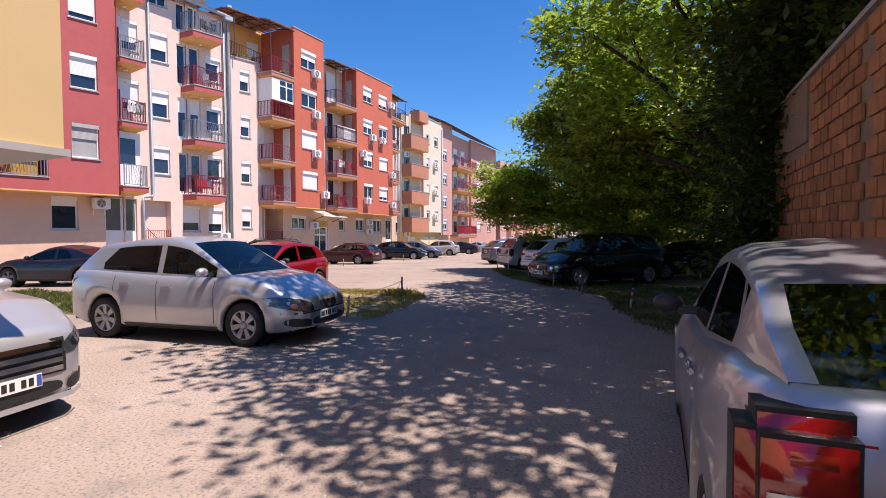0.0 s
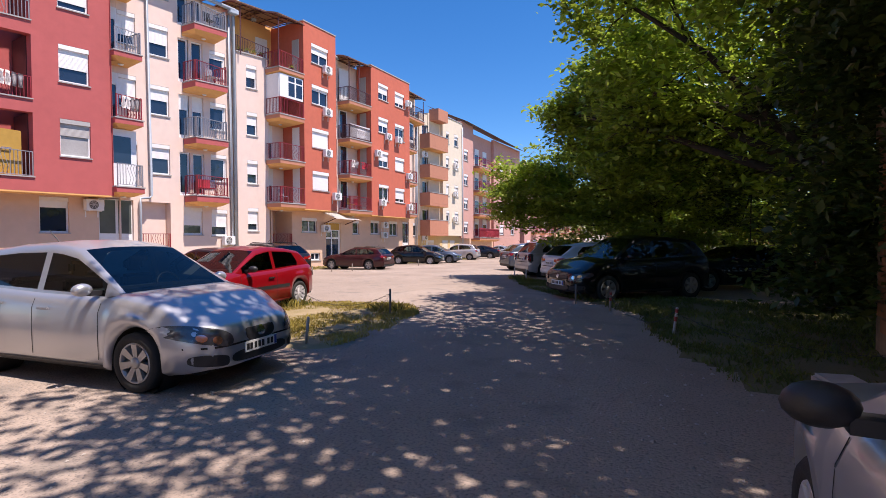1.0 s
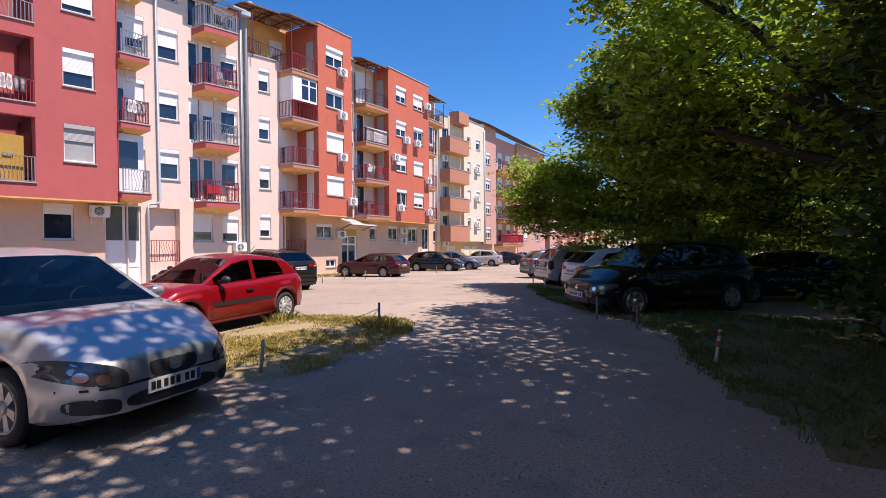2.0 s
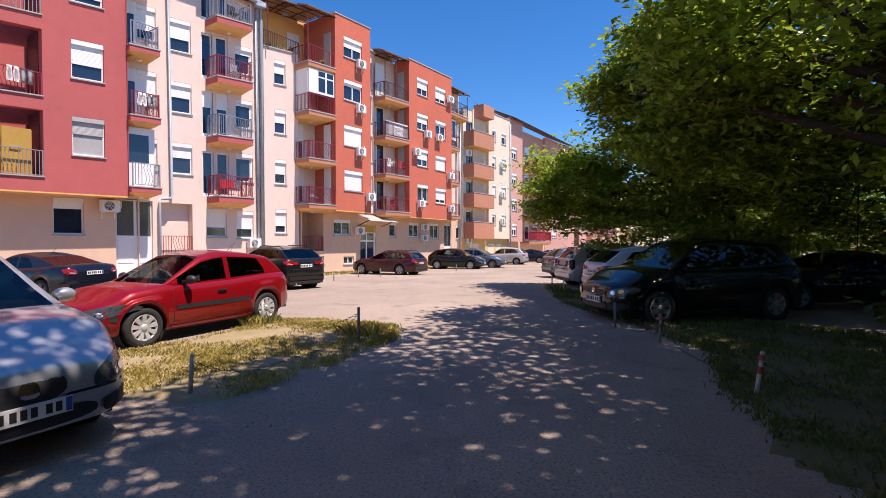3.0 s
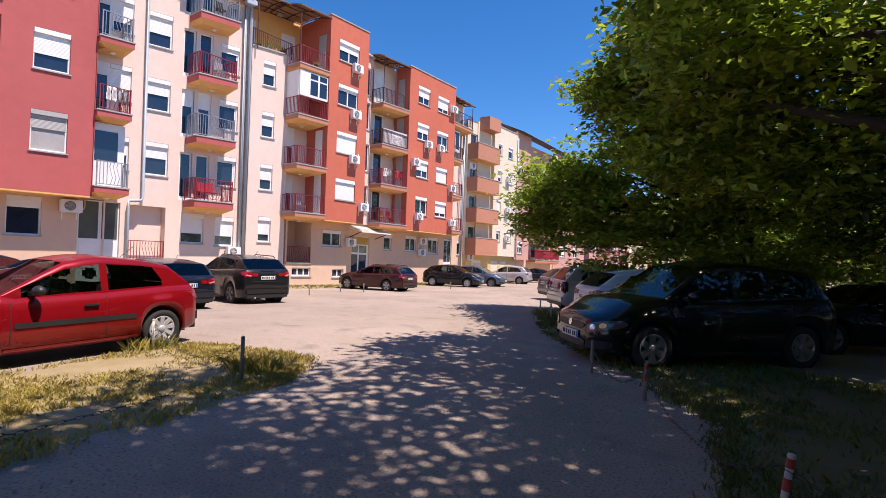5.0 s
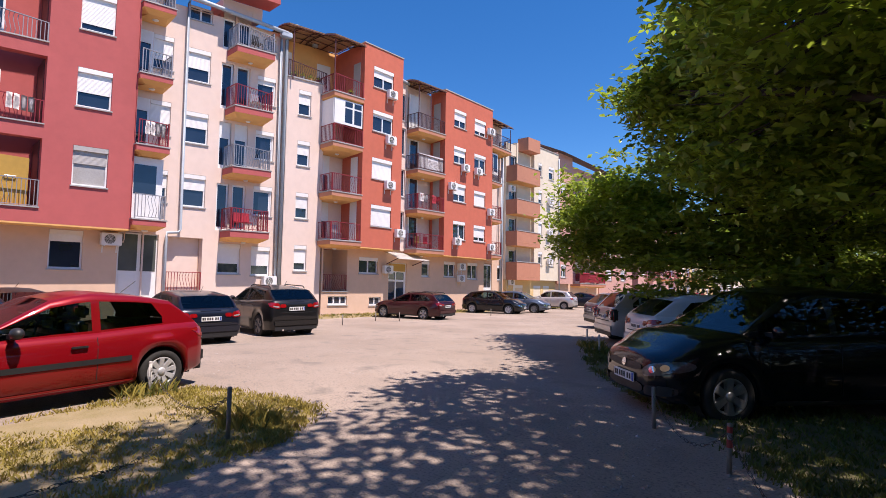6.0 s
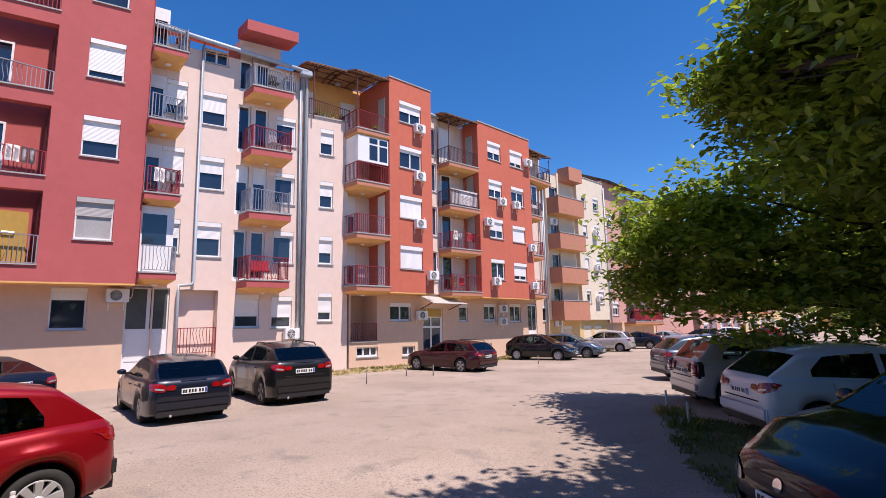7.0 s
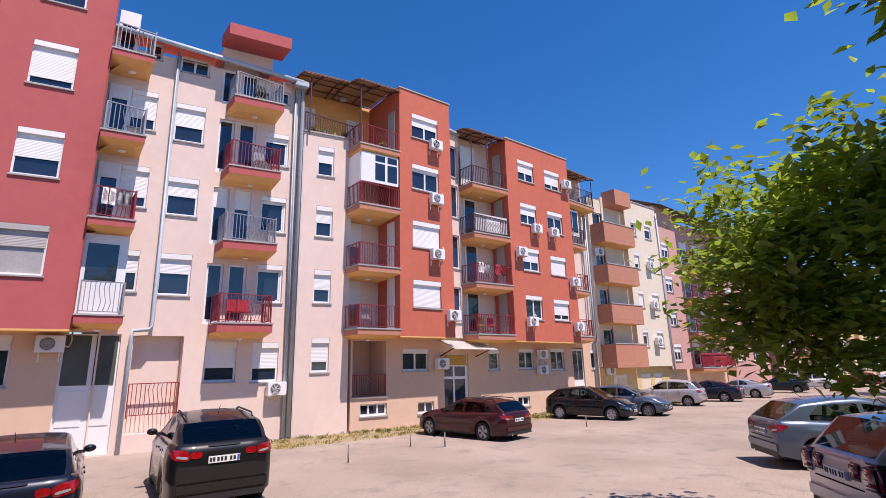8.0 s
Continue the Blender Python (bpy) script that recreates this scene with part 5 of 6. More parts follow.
    def lens(yc, zc, ry, rz, off, rear=False, power=2.6, slant=0.0, segs=22, rings=4):
        """A rounded patch that follows the nose or the tail of the body."""
        def on_body(y, z):
            lo, hi = (x_r, x_r + 1.0) if rear else (x_f - 1.0, x_f)
            for _ in range(24):
                c = (lo + hi) / 2
                prof = [(zz, yy) for yy, zz in ring(c)[1:7]]
                fits = z <= prof[-1][0] and lerp(prof, z) >= abs(y)
                if rear:
                    lo, hi = (lo, c) if fits else (c, hi)
                else:
                    lo, hi = (c, hi) if fits else (lo, c)
            return (hi - off if rear else lo + off, y, z)
        bm = bmesh.new()
        side = 1 if yc >= 0 else -1
        mid = bm.verts.new(on_body(yc, zc))
        last = None
        for k in range(1, rings + 1):
            row = []
            for i in range(segs):
                a = i * math.tau / segs
                ca, sa = math.cos(a), math.sin(a)
                f = k / rings
                dy = math.copysign(abs(ca) ** (2 / power), ca) * ry * f
                dz = math.copysign(abs(sa) ** (2 / power), sa) * rz * f
                row.append(bm.verts.new(on_body(yc + dy, zc + dz + slant * dy * side)))
            for i in range(segs):
                j = (i + 1) % segs
                if last:
                    bm.faces.new((last[i], row[i], row[j], last[j]))
                else:
                    bm.faces.new((mid, row[i], row[j]))
            last = row
        return bm
    hz = nose - 0.13
    for s in (1, -1):
        rise = 0.035 if grille == "oval" else 0.0
        lit = part("headlight", lens(s * half * 0.73, hz + rise, half * (0.225 + rise), 0.078 + rise * 0.4, 0.012, slant=0.28), LENS, ob, "clear headlight lens", True)
        part("lamp_bowl", lens(s * half * 0.665, hz - 0.012, 0.042, 0.042, 0.018, power=2, rings=2), CHROME, lit, "", True)
        part("lamp_bowl", lens(s * half * 0.79, hz + 0.02, 0.04, 0.038, 0.018, power=2, rings=2), CHROME, lit, "", True)
        part("fog_lamp", lens(s * half * 0.71, 0.35, half * 0.17, 0.06, 0.012, power=3.5, slant=0.1), BLACK_PLASTIC, ob, "", True)
    if grille == "bars":
        for k in range(4):
            part("grille_bar", front_patch(-half * 0.5, half * 0.5, hz - 0.25 + k * 0.075, hz - 0.205 + k * 0.075, 0.022), CHROME, ob, "chrome grille bar")
        part("grille", front_patch(-half * 0.54, half * 0.54, hz - 0.27, hz + 0.045, 0.008), BLACK_PLASTIC, ob)
        part("lower_trim", front_patch(-half * 0.8, half * 0.8, 0.22, 0.27, 0.03), SILVER, ob)
    elif grille == "oval":
        part("grille_surround", lens(0, hz, 0.27, 0.13, 0.008, slant=0), mat, ob, "", True)
        part("grille", lens(0, hz, 0.235, 0.10, 0.016), BLACK_PLASTIC, ob, "", True)
        part("badge", lens(0, hz, 0.06, 0.055, 0.026, power=3), CHROME, ob)
        part("bumper_line", front_patch(-half * 0.9, half * 0.9, 0.475, 0.495, 0.008, 16), DARK, ob)
    else:
        part("grille", lens(0, hz - 0.015, half * 0.48, 0.055, 0.012), BLACK_PLASTIC, ob, "", True)
        part("badge", lens(0, hz - 0.005, 0.05, 0.05, 0.024, power=2), CHROME, ob)
    part("lower_grille", lens(0, 0.345, half * 0.5, 0.065, 0.012, power=3), BLACK_PLASTIC, ob, "", True)
    if black_trim:
        part("bumper_strip", front_patch(-half * 0.93, half * 0.93, 0.44, 0.52, 0.02, 16), BLACK_PLASTIC, ob)

    def plate(x, z, face, back):
        m2 = Matrix.Translation((x, 0, z)) @ (Matrix.Rotation(math.pi, 4, "Z") if back else Matrix.Identity(4))
        bm = bmesh.new()
        add_box(bm, 0, 0.012, -0.26, 0.26, -0.057, 0.057, m2)
        p = part("number_plate", bm, PLATE, ob, "white number plate with dark bars")
        bm = bmesh.new()
        add_box(bm, 0.012, 0.014, 0.215, 0.255, -0.05, 0.05, m2)
        part("plate_band", bm, PLATE_BLUE, p)
        for k, yy in enumerate((0.17, 0.11, 0.02, -0.04, -0.1, -0.17, -0.22)):
            bm = bmesh.new()
            add_box(bm, 0.012, 0.0145, yy - 0.02, yy + 0.02, -0.035, 0.035, m2)
            part("plate_bar", bm, INK, p)
    if plate_front:
        plate(x_f + 0.016, 0.42 if grille == "oval" else 0.44, 1, False)
    # rear
    tz = tail_z
    for s in (1, -1):
        if tall_lamps:
            def lamp_box(y0, y1, z0, z1, x0, x1, bevel):
                return box(x0, x1, min(s * y0, s * y1), max(s * y0, s * y1), z0, z1, bevel)
            inner, outer = half * 0.62, half * 0.965
            part("lamp_surround", lamp_box(inner - 0.012, outer + 0.004, tz - 0.415, tz - 0.045, x_r - 0.012, x_r + 0.2, 0.05), BLACK_PLASTIC, ob)
            lampo = part("tail_light", lamp_box(inner, outer, tz - 0.40, tz - 0.06, x_r - 0.024, x_r + 0.21, 0.05), RED_LENS, ob, "red tail light cluster with clear strips", True)
            part("lens_bowl", lamp_box(inner + 0.05, outer - 0.07, tz - 0.205, tz - 0.09, x_r - 0.029, x_r + 0.05, 0.04), AMBER_LENS, lampo, "", True)
            for k in (0, 1):
                part("reverse_lens", lamp_box(inner + 0.03, outer - 0.05, tz - 0.275 - 0.075 * k, tz - 0.23 - 0.075 * k, x_r - 0.03, x_r + 0.05, 0.012), CLEAR_LENS, lampo, "clear ribbed lens", True)
            part("gate_surround", lamp_box(half * 0.32, inner - 0.02, tz - 0.33, tz - 0.085, x_r - 0.012, x_r + 0.05, 0.03), BLACK_PLASTIC, ob)
            part("gate_light", lamp_box(half * 0.335, inner - 0.03, tz - 0.30, tz - 0.10, x_r - 0.024, x_r + 0.05, 0.035), RED_LENS, ob, "red lamp on the tailgate", True)
        else:
            lampo = part("tail_light", lens(s * half * 0.775, tz - 0.17, half * 0.165, 0.085, 0.012, True, 3.2, 0.15), RED_LENS, ob, "red tail light cluster", True)
            part("reverse_lens", lens(s * half * 0.75, tz - 0.205, half * 0.10, 0.02, 0.018, True, 3, 0.15), CLEAR_LENS, lampo, "", True)
            if not deck:
                part("gate_light", lens(s * half * 0.50, tz - 0.185, half * 0.10, 0.055, 0.012, True, 3.2), RED_LENS, ob, "", True)
    if not deck:
        part("tailgate_gap", lens(0, tz - 0.40, half * 0.62, 0.012, 0.004, True, 8, 0, 22, 2), DARK, ob)
        part("tailgate_trim", lens(0, tz - 0.05, half * 0.3, 0.014, 0.012, True, 5), mat, ob)
    plate(x_r - 0.012, tz - (0.28 if not deck else 0.22), -1, True)
    part("rear_bumper", box(x_r - 0.03, x_r + 0.12, -half * 0.84, half * 0.84, 0.36, 0.56, 0.03), BLACK_PLASTIC if black_trim else mat, ob)
    part("rear_valance", box(x_r - 0.01, x_r + 0.1, -half * 0.78, half * 0.78, 0.24, 0.355), BLACK_PLASTIC, ob)
    part("exhaust", tube([(x_r + 0.1, half * 0.5, 0.25), (x_r - 0.03, half * 0.5, 0.25)], 0.03, 10), CHROME, ob)
    if roof_rails:
        for s in (1, -1):
            part("roof_rail", tube([(roof_end + 0.1, s * wr * 0.92, H - 0.07), (roof_end + 0.2, s * wr * 0.92, H + 0.0), (b_pillar, s * wr * 0.92, H + 0.03), (header - 0.3, s * wr * 0.92, H + 0.0), (header - 0.2, s * wr * 0.92, H - 0.05)], 0.018, 6), BLACK_PLASTIC, ob)
    part("antenna", tube([(roof_end + 0.4, 0, H - 0.01), (roof_end + 0.2, 0, H + 0.16)], 0.006, 5), BLACK_PLASTIC, ob)
    part("interior", box(tail + 0.25, cowl - 0.12, -half * 0.82, half * 0.82, belt - 0.1, belt + 0.012), DARK, ob)
    part("dashboard", box(cowl - 0.45, cowl - 0.14, -half * 0.74, half * 0.74, belt + 0.013, belt + 0.07, 0.02), BLACK_PLASTIC, ob)
    for y in (0.36, -0.36):
        seat = part("seat", box(b_pillar + 0.02, b_pillar + 0.16, y - 0.22, y + 0.22, belt - 0.2, belt + 0.16, 0.04), SEATS, ob)
        part("headrest", box(b_pillar - 0.02, b_pillar + 0.08, y - 0.12, y + 0.12, belt + 0.2, belt + 0.36, 0.035), SEATS, seat)
    part("rear_bench", box(roof_end + 0.25, roof_end + 0.4, -half * 0.62, half * 0.62, belt - 0.2, belt + 0.14, 0.04), SEATS, ob)
    ring_pts = [(cowl - 0.6 - 0.05 * math.sin(k * math.tau / 16), 0.36 + 0.17 * math.cos(k * math.tau / 16), belt + 0.03 + 0.15 * math.sin(k * math.tau / 16)) for k in range(17)]
    part("steering_wheel", tube(ring_pts, 0.014, 6), BLACK_PLASTIC, ob, smooth=True)
    part("inner_mirror", box(header + 0.05, header + 0.09, -0.12, 0.12, H - 0.24, H - 0.18, 0.01), BLACK_PLASTIC, ob)
    return ob


def place(x, y, heading, scale=1.1, z=None):
    """Centre of the car on the ground, heading in degrees from +x."""
    return Matrix.Translation((x, y, ground_z(x, y) if z is None else z)) @ Matrix.Rotation(radians(heading), 4, "Z") @ Matrix.Scale(scale, 4)


HATCH = dict(L=3.83, W=1.66, H=1.43, wb=2.44, fo=0.72, r=0.30, nose=0.66, cowl_z=0.93, belt=0.90, belt_r=0.98, cowl=0.80, header=0.10, roof_end=-1.40, tail=-1.84, b_pillar=-0.40)
SUV = dict(L=4.38, W=1.81, H=1.60, wb=2.65, fo=0.87, r=0.345, nose=0.86, cowl_z=1.13, belt=1.08, belt_r=1.18, cowl=0.95, header=0.25, roof_end=-1.62, tail=-2.08, b_pillar=-0.2, spokes=5)
ESTATE = dict(L=4.70, W=1.83, H=1.45, wb=2.81, fo=0.88, r=0.33, nose=0.72, cowl_z=0.98, belt=0.94, belt_r=1.02, cowl=0.95, header=0.15, roof_end=-1.85, tail=-2.28, b_pillar=-0.35, spokes=5)
SALOON = dict(L=4.62, W=1.82, H=1.43, wb=2.80, fo=0.82, r=0.33, nose=0.72, cowl_z=0.98, belt=0.94, belt_r=1.0, cowl=0.95, header=0.2, roof_end=-1.0, tail=-1.75, deck=1.06, b_pillar=-0.25, spokes=5)
SMALL = dict(L=4.2, W=1.76, H=1.50, wb=2.58, fo=0.84, r=0.315, nose=0.70, cowl_z=0.99, belt=0.95, belt_r=1.04, cowl=0.95, header=0.2, roof_end=-1.5, tail=-2.0, b_pillar=-0.25)
TALL = dict(L=4.2, W=1.78, H=1.60, wb=2.60, fo=0.86, r=0.32, nose=0.74, cowl_z=1.04, belt=1.0, belt_r=1.08, cowl=1.0, header=0.3, roof_end=-1.6, tail=-2.02, b_pillar=-0.2)

car("parked_car", place(-5.14, 4.03, 8, 1), SILVER, "silver compact people carrier parked beside the lane", spokes=7)
car("parked_car", place(-7.67, 7.86, -82, 1), RED_PAINT, "red three-door hatchback with black rubbing strips", doors=1, black_trim=True, spokes=9, rim=HUBCAP, **HATCH)
car("parked_car", place(-0.35, 14.9, 227, 1.05), BLACK_PAINT, "black hatchback in the shade of the trees", grille="wide", spokes=6, rim=ALLOY, **TALL)
car("parked_car", place(2.5, 19.2, 214, 1), BLACK_PAINT, "black saloon parked in deep shade", grille="wide", **SALOON)
car("parked_car", place(-1.9, 19.8, 42, 1), WHITE_PAINT, "white hatchback parked tail to the lane", grille="wide", spokes=5, **SMALL)
car("parked_car", place(-3.9, 22.6, 42, 1), SILVER_WARM, "pale silver estate parked tail to the lane", grille="wide", tall_lamps=True, **TALL)
car("parked_car", place(-18.2, 8.9, 199, 1), NAVY, "dark blue saloon parked tail to the lane", grille="wide", rim=DARK_ALLOY, **SALOON)
car("parked_car", place(-14.6, 12.45, 176, 0.97), NAVY, "dark navy estate parked nose to the wall", grille="wide", **ESTATE)
car("parked_car", place(-15.15, 15.5, 174, 1), GRAPHITE, "graphite crossover with roof rails parked nose to the wall", grille="wide", rim=DARK_ALLOY, roof_rails=True, **SUV)
car("parked_car", place(-17.65, 25.45, 186, 0.95), MAROON, "maroon estate parked before the entrance", grille="wide", roof_rails=True, **ESTATE)
car("parked_car", place(-18.28, 34.05, 13, 1), BLACK_PAINT, "black hatchback facing the lane", grille="wide", rim=HUBCAP, **SMALL)
car("parked_car", place(-18.1, 37, 13, 1), STEEL_BLUE, "grey-blue hatchback facing the lane", grille="wide", **SMALL)
car("parked_car", place(-19.9, 45, 190, 1), SILVER_WARM, "pale silver people carrier parked by the ivory block", grille="wide", **TALL)
car("parked_car", place(-19.8, 50.2, 192, 1), NAVY, "dark saloon farther along the row", grille="wide", **SALOON)
car("parked_car", place(-19.9, 56, 192, 1), SILVER, "silver saloon farther along the row", grille="wide", **SALOON)
car("parked_car", place(-20, 66, 192, 1), GRAPHITE, "dark hatchback farther along the row", grille="wide", **SMALL)
car("parked_car", place(-20, 75, 192, 1), WHITE_PAINT, "white tall car at the end of the row", grille="wide", **TALL)
car("parked_car", place(-18.5, 86, 190, 1), RED_PAINT, "red hatchback at the end of the row", grille="wide", **SMALL)
car("parked_car", place(-6.5, 27.5, 42, 1), STEEL_BLUE, "grey hatchback in the far shade", grille="wide", **SMALL)
car("parked_car", place(-17, 97, 190, 1), SILVER, "silver hatchback far down the street", grille="wide", **SMALL)
car("parked_car", place(-5.06, -0.08, 9, 0.95), SILVER_WARM, "silver crossover with a barred chrome grille", grille="bars", **SUV)
car("parked_car", place(2.72, 1.70, 91, 1.03), SILVER_PALE, "silver rounded hatchback with scratched door and red tail lights", grille="wide", tall_lamps=True, rim=HUBCAP,
    **dict(SMALL, L=3.94, W=1.72, H=1.52, wb=2.46, fo=0.78, roof_end=-1.42, tail=-1.90, cowl=0.84, header=0.2, belt=0.97, belt_r=1.17))


# ---------------------------------------------------------------- posts and chains
def post(x, y, h, lean, mat, band=None, label="short steel post beside the lane"):
    ob = thing("parking_post", Matrix.Translation((x, y, ground_z(x, y))) @ Matrix.Rotation(radians(lean), 4, "Y"), label, "post", "posts along the verges")
    part("pole", tube([(0, 0, -0.05), (0, 0, h)], 0.022, 10), mat, ob, smooth=True)
    part("cap", lathe([(0, 0.024), (0.02, 0.021), (0.028, 0.001)], 10, Matrix.Translation((0, 0, h)) @ Matrix.Rotation(radians(90), 4, "X")), mat, ob)
    if band:
        part("band", tube([(0, 0, h * 0.55), (0, 0, h * 0.72)], 0.024, 10), band, ob, "red painted band")
        part("band", tube([(0, 0, h * 0.86), (0, 0, h * 0.99)], 0.024, 10), band, ob, "red painted band")
    return ob


POSTS = {"a": (-4.2, 8.8, 0.52), "b": (-3.75, 5.85, 0.42), "c": (-6.9, 9.0, 0.45), "d": (1.08, 9.0, 0.45), "e": (-0.25, 11.4, 0.42), "f": (-1.2, 12.4, 0.45), "g": (-4.3, 18.2, 0.45), "h": (-5.2, 19.5, 0.45)}
post(*POSTS["a"], 0, POST_GREY)
post(*POSTS["b"], 7, POST_WHITE, label="white painted leaning post beside the lane")
post(*POSTS["c"], 0, POST_WHITE, label="pale post beside the red car")
post(*POSTS["d"], 7, POST_WHITE, POST_RED, "red and white leaning post in the grass")
post(*POSTS["e"], 2, POST_GREY, POST_RED, "red banded post in the grass")
post(*POSTS["f"], 0, POST_GREY)
post(*POSTS["g"], 0, POST_WHITE, label="pale post in tall grass")
post(*POSTS["h"], 0, POST_WHITE, label="pale post in tall grass")
for x, y in ((-15.8, 19.3), (-17.0, 22.2), (-16.1, 22.9), (-16.2, 30.6)):
    post(x, y, 0.42, 0, POST_GREY, label="thin post before the facade")


def chain(a, b, sag):
    """A hanging chain of oval links between two posts."""
    ob = thing("chain", Matrix.Identity(4), "rusty sagging chain between posts", "chain", "chains between posts")
    pa, pb = Vector((a[0], a[1], ground_z(a[0], a[1]) + a[2] * 0.86)), Vector((b[0], b[1], ground_z(b[0], b[1]) + b[2] * 0.86))
    n = int((pb - pa).length / 0.07)
    bm = bmesh.new()
    pts = []
    for k in range(n + 1):
        t = k / n
        q = pa.lerp(pb, t)
        q.z = max(q.z - sag * 4 * t * (1 - t), ground_z(q.x, q.y) + 0.06)
        pts.append(q)
    for k, (p, q) in enumerate(zip(pts, pts[1:])):
        d = (q - p) * 0.62
        side = d.cross(Vector((0, 0, 1))).normalized() * 0.013
        if k % 2:
            side = Vector((0, 0, 0.013))
        c = (p + q) / 2
        add_tube(bm, [c - d - side * 0.3, c - d * 0.5 + side, c + d * 0.5 + side, c + d + side * 0.3], 0.003, 4)
        add_tube(bm, [c - d - side * 0.3, c - d * 0.5 - side, c + d * 0.5 - side, c + d - side * 0.3], 0.003, 4)
    tagged(part("links", bm, CHAIN, ob), kind="stuff")


chain(POSTS["b"], POSTS["a"], 0.42)
chain(POSTS["a"], POSTS["c"], 0.30)
chain(POSTS["d"], POSTS["e"], 0.35)
chain(POSTS["e"], POSTS["f"], 0.3)
chain(POSTS["d"], (4.5, 8.0, 0.45), 0.35)


# ---------------------------------------------------------------- yellow house with an overhang, brick wall, low fence
house = thing("house", Matrix.Translation((0, 0, 0)), "yellow rendered house with an overhanging upper floor", "house")
part("upper_wall", box(-10.5, -2.46, -12.0, 0.41, 2.28, 7.6), YELLOW, house, "yellow rendered upper wall")
part("soffit", box(-10.5, -2.43, -12.0, 0.44, 2.22, 2.275), SHUTTER_GREY, house, "grey soffit edge")
part("lower_wall", box(-10.3, -7.6, -12.0, -1.4, -0.1, 2.22), PEACH, house)

yard = thing("brick_wall", Matrix.Translation((3.55, 0, 0)), "tall weathered wall of orange hollow bricks", "wall", kind="structure")
part("mortar", box(0.02, 0.3, -9.0, 8.9, -0.1, 3.78), MORTAR, yard)
part("render", box(-0.012, 0.28, 6.7, 8.92, 2.9, 3.82), MORTAR, yard, "crumbling mortar render")
part("coping", box(-0.04, 0.34, -9.0, 8.98, 3.78, 3.84), CONCRETE, yard)
brick_mesh = mesh_of(box(-0.012, 0.02, 0.0, 0.265, 0.0, 0.175, 0.006), "brick", BRICK)
rb = random.Random(21)
count = 0
for row in range(17):
    for col in range(15):
        y, z = 4.5 + col * 0.295 + (0.147 if row % 2 else 0.0), 0.35 + row * 0.2
        if y > 8.6 or count >= 290 or (y > 6.4 and z > 2.7):
            continue
        b = new("brick", brick_mesh)
        b.parent = yard
        b.location = (rb.uniform(-0.006, 0.006), y + rb.uniform(-0.012, 0.012), z + rb.uniform(-0.008, 0.008))
        count += 1
bm = bmesh.new()
for row in range(17):
    for col in range(42):
        y, z = -8.0 + col * 0.295 + (0.147 if row % 2 else 0.0), 0.35 + row * 0.2
        if y < 4.2:
            add_box(bm, -0.012 + rb.uniform(-0.006, 0.006), 0.02, y, y + 0.265, z, z + 0.175)
tagged(part("bricks", bm, BRICK, yard, "orange hollow bricks"), kind="stuff")

fence = thing("garden_fence", Matrix.Translation((5.9, -3.0, -0.25)), "low concrete wall with upright fence boards behind the cars", "fence")
part("base_wall", box(-0.1, 0.1, 12.0, 44.0, -0.1, 0.9), CONCRETE, fence)
slat = mesh_of(box(-0.015, 0.015, 0, 0.09, 0, 0.95, 0.004), "fence_slat", TIMBER)
for k in range(200):
    b = new("fence_slat", slat)
    b.parent = fence
    b.location = (0, 12.0 + k * 0.16, 0.92)
stone = thing("kerb_stone", Matrix.Translation((2.6, 5.9, 0.0)) @ Matrix.Rotation(radians(12), 4, "Z"), "pale concrete block in the grass", "kerb stone")
part("block", box(-0.13, 0.24, -0.16, 0.36, -0.02, 0.28, 0.03), CONCRETE, stone)


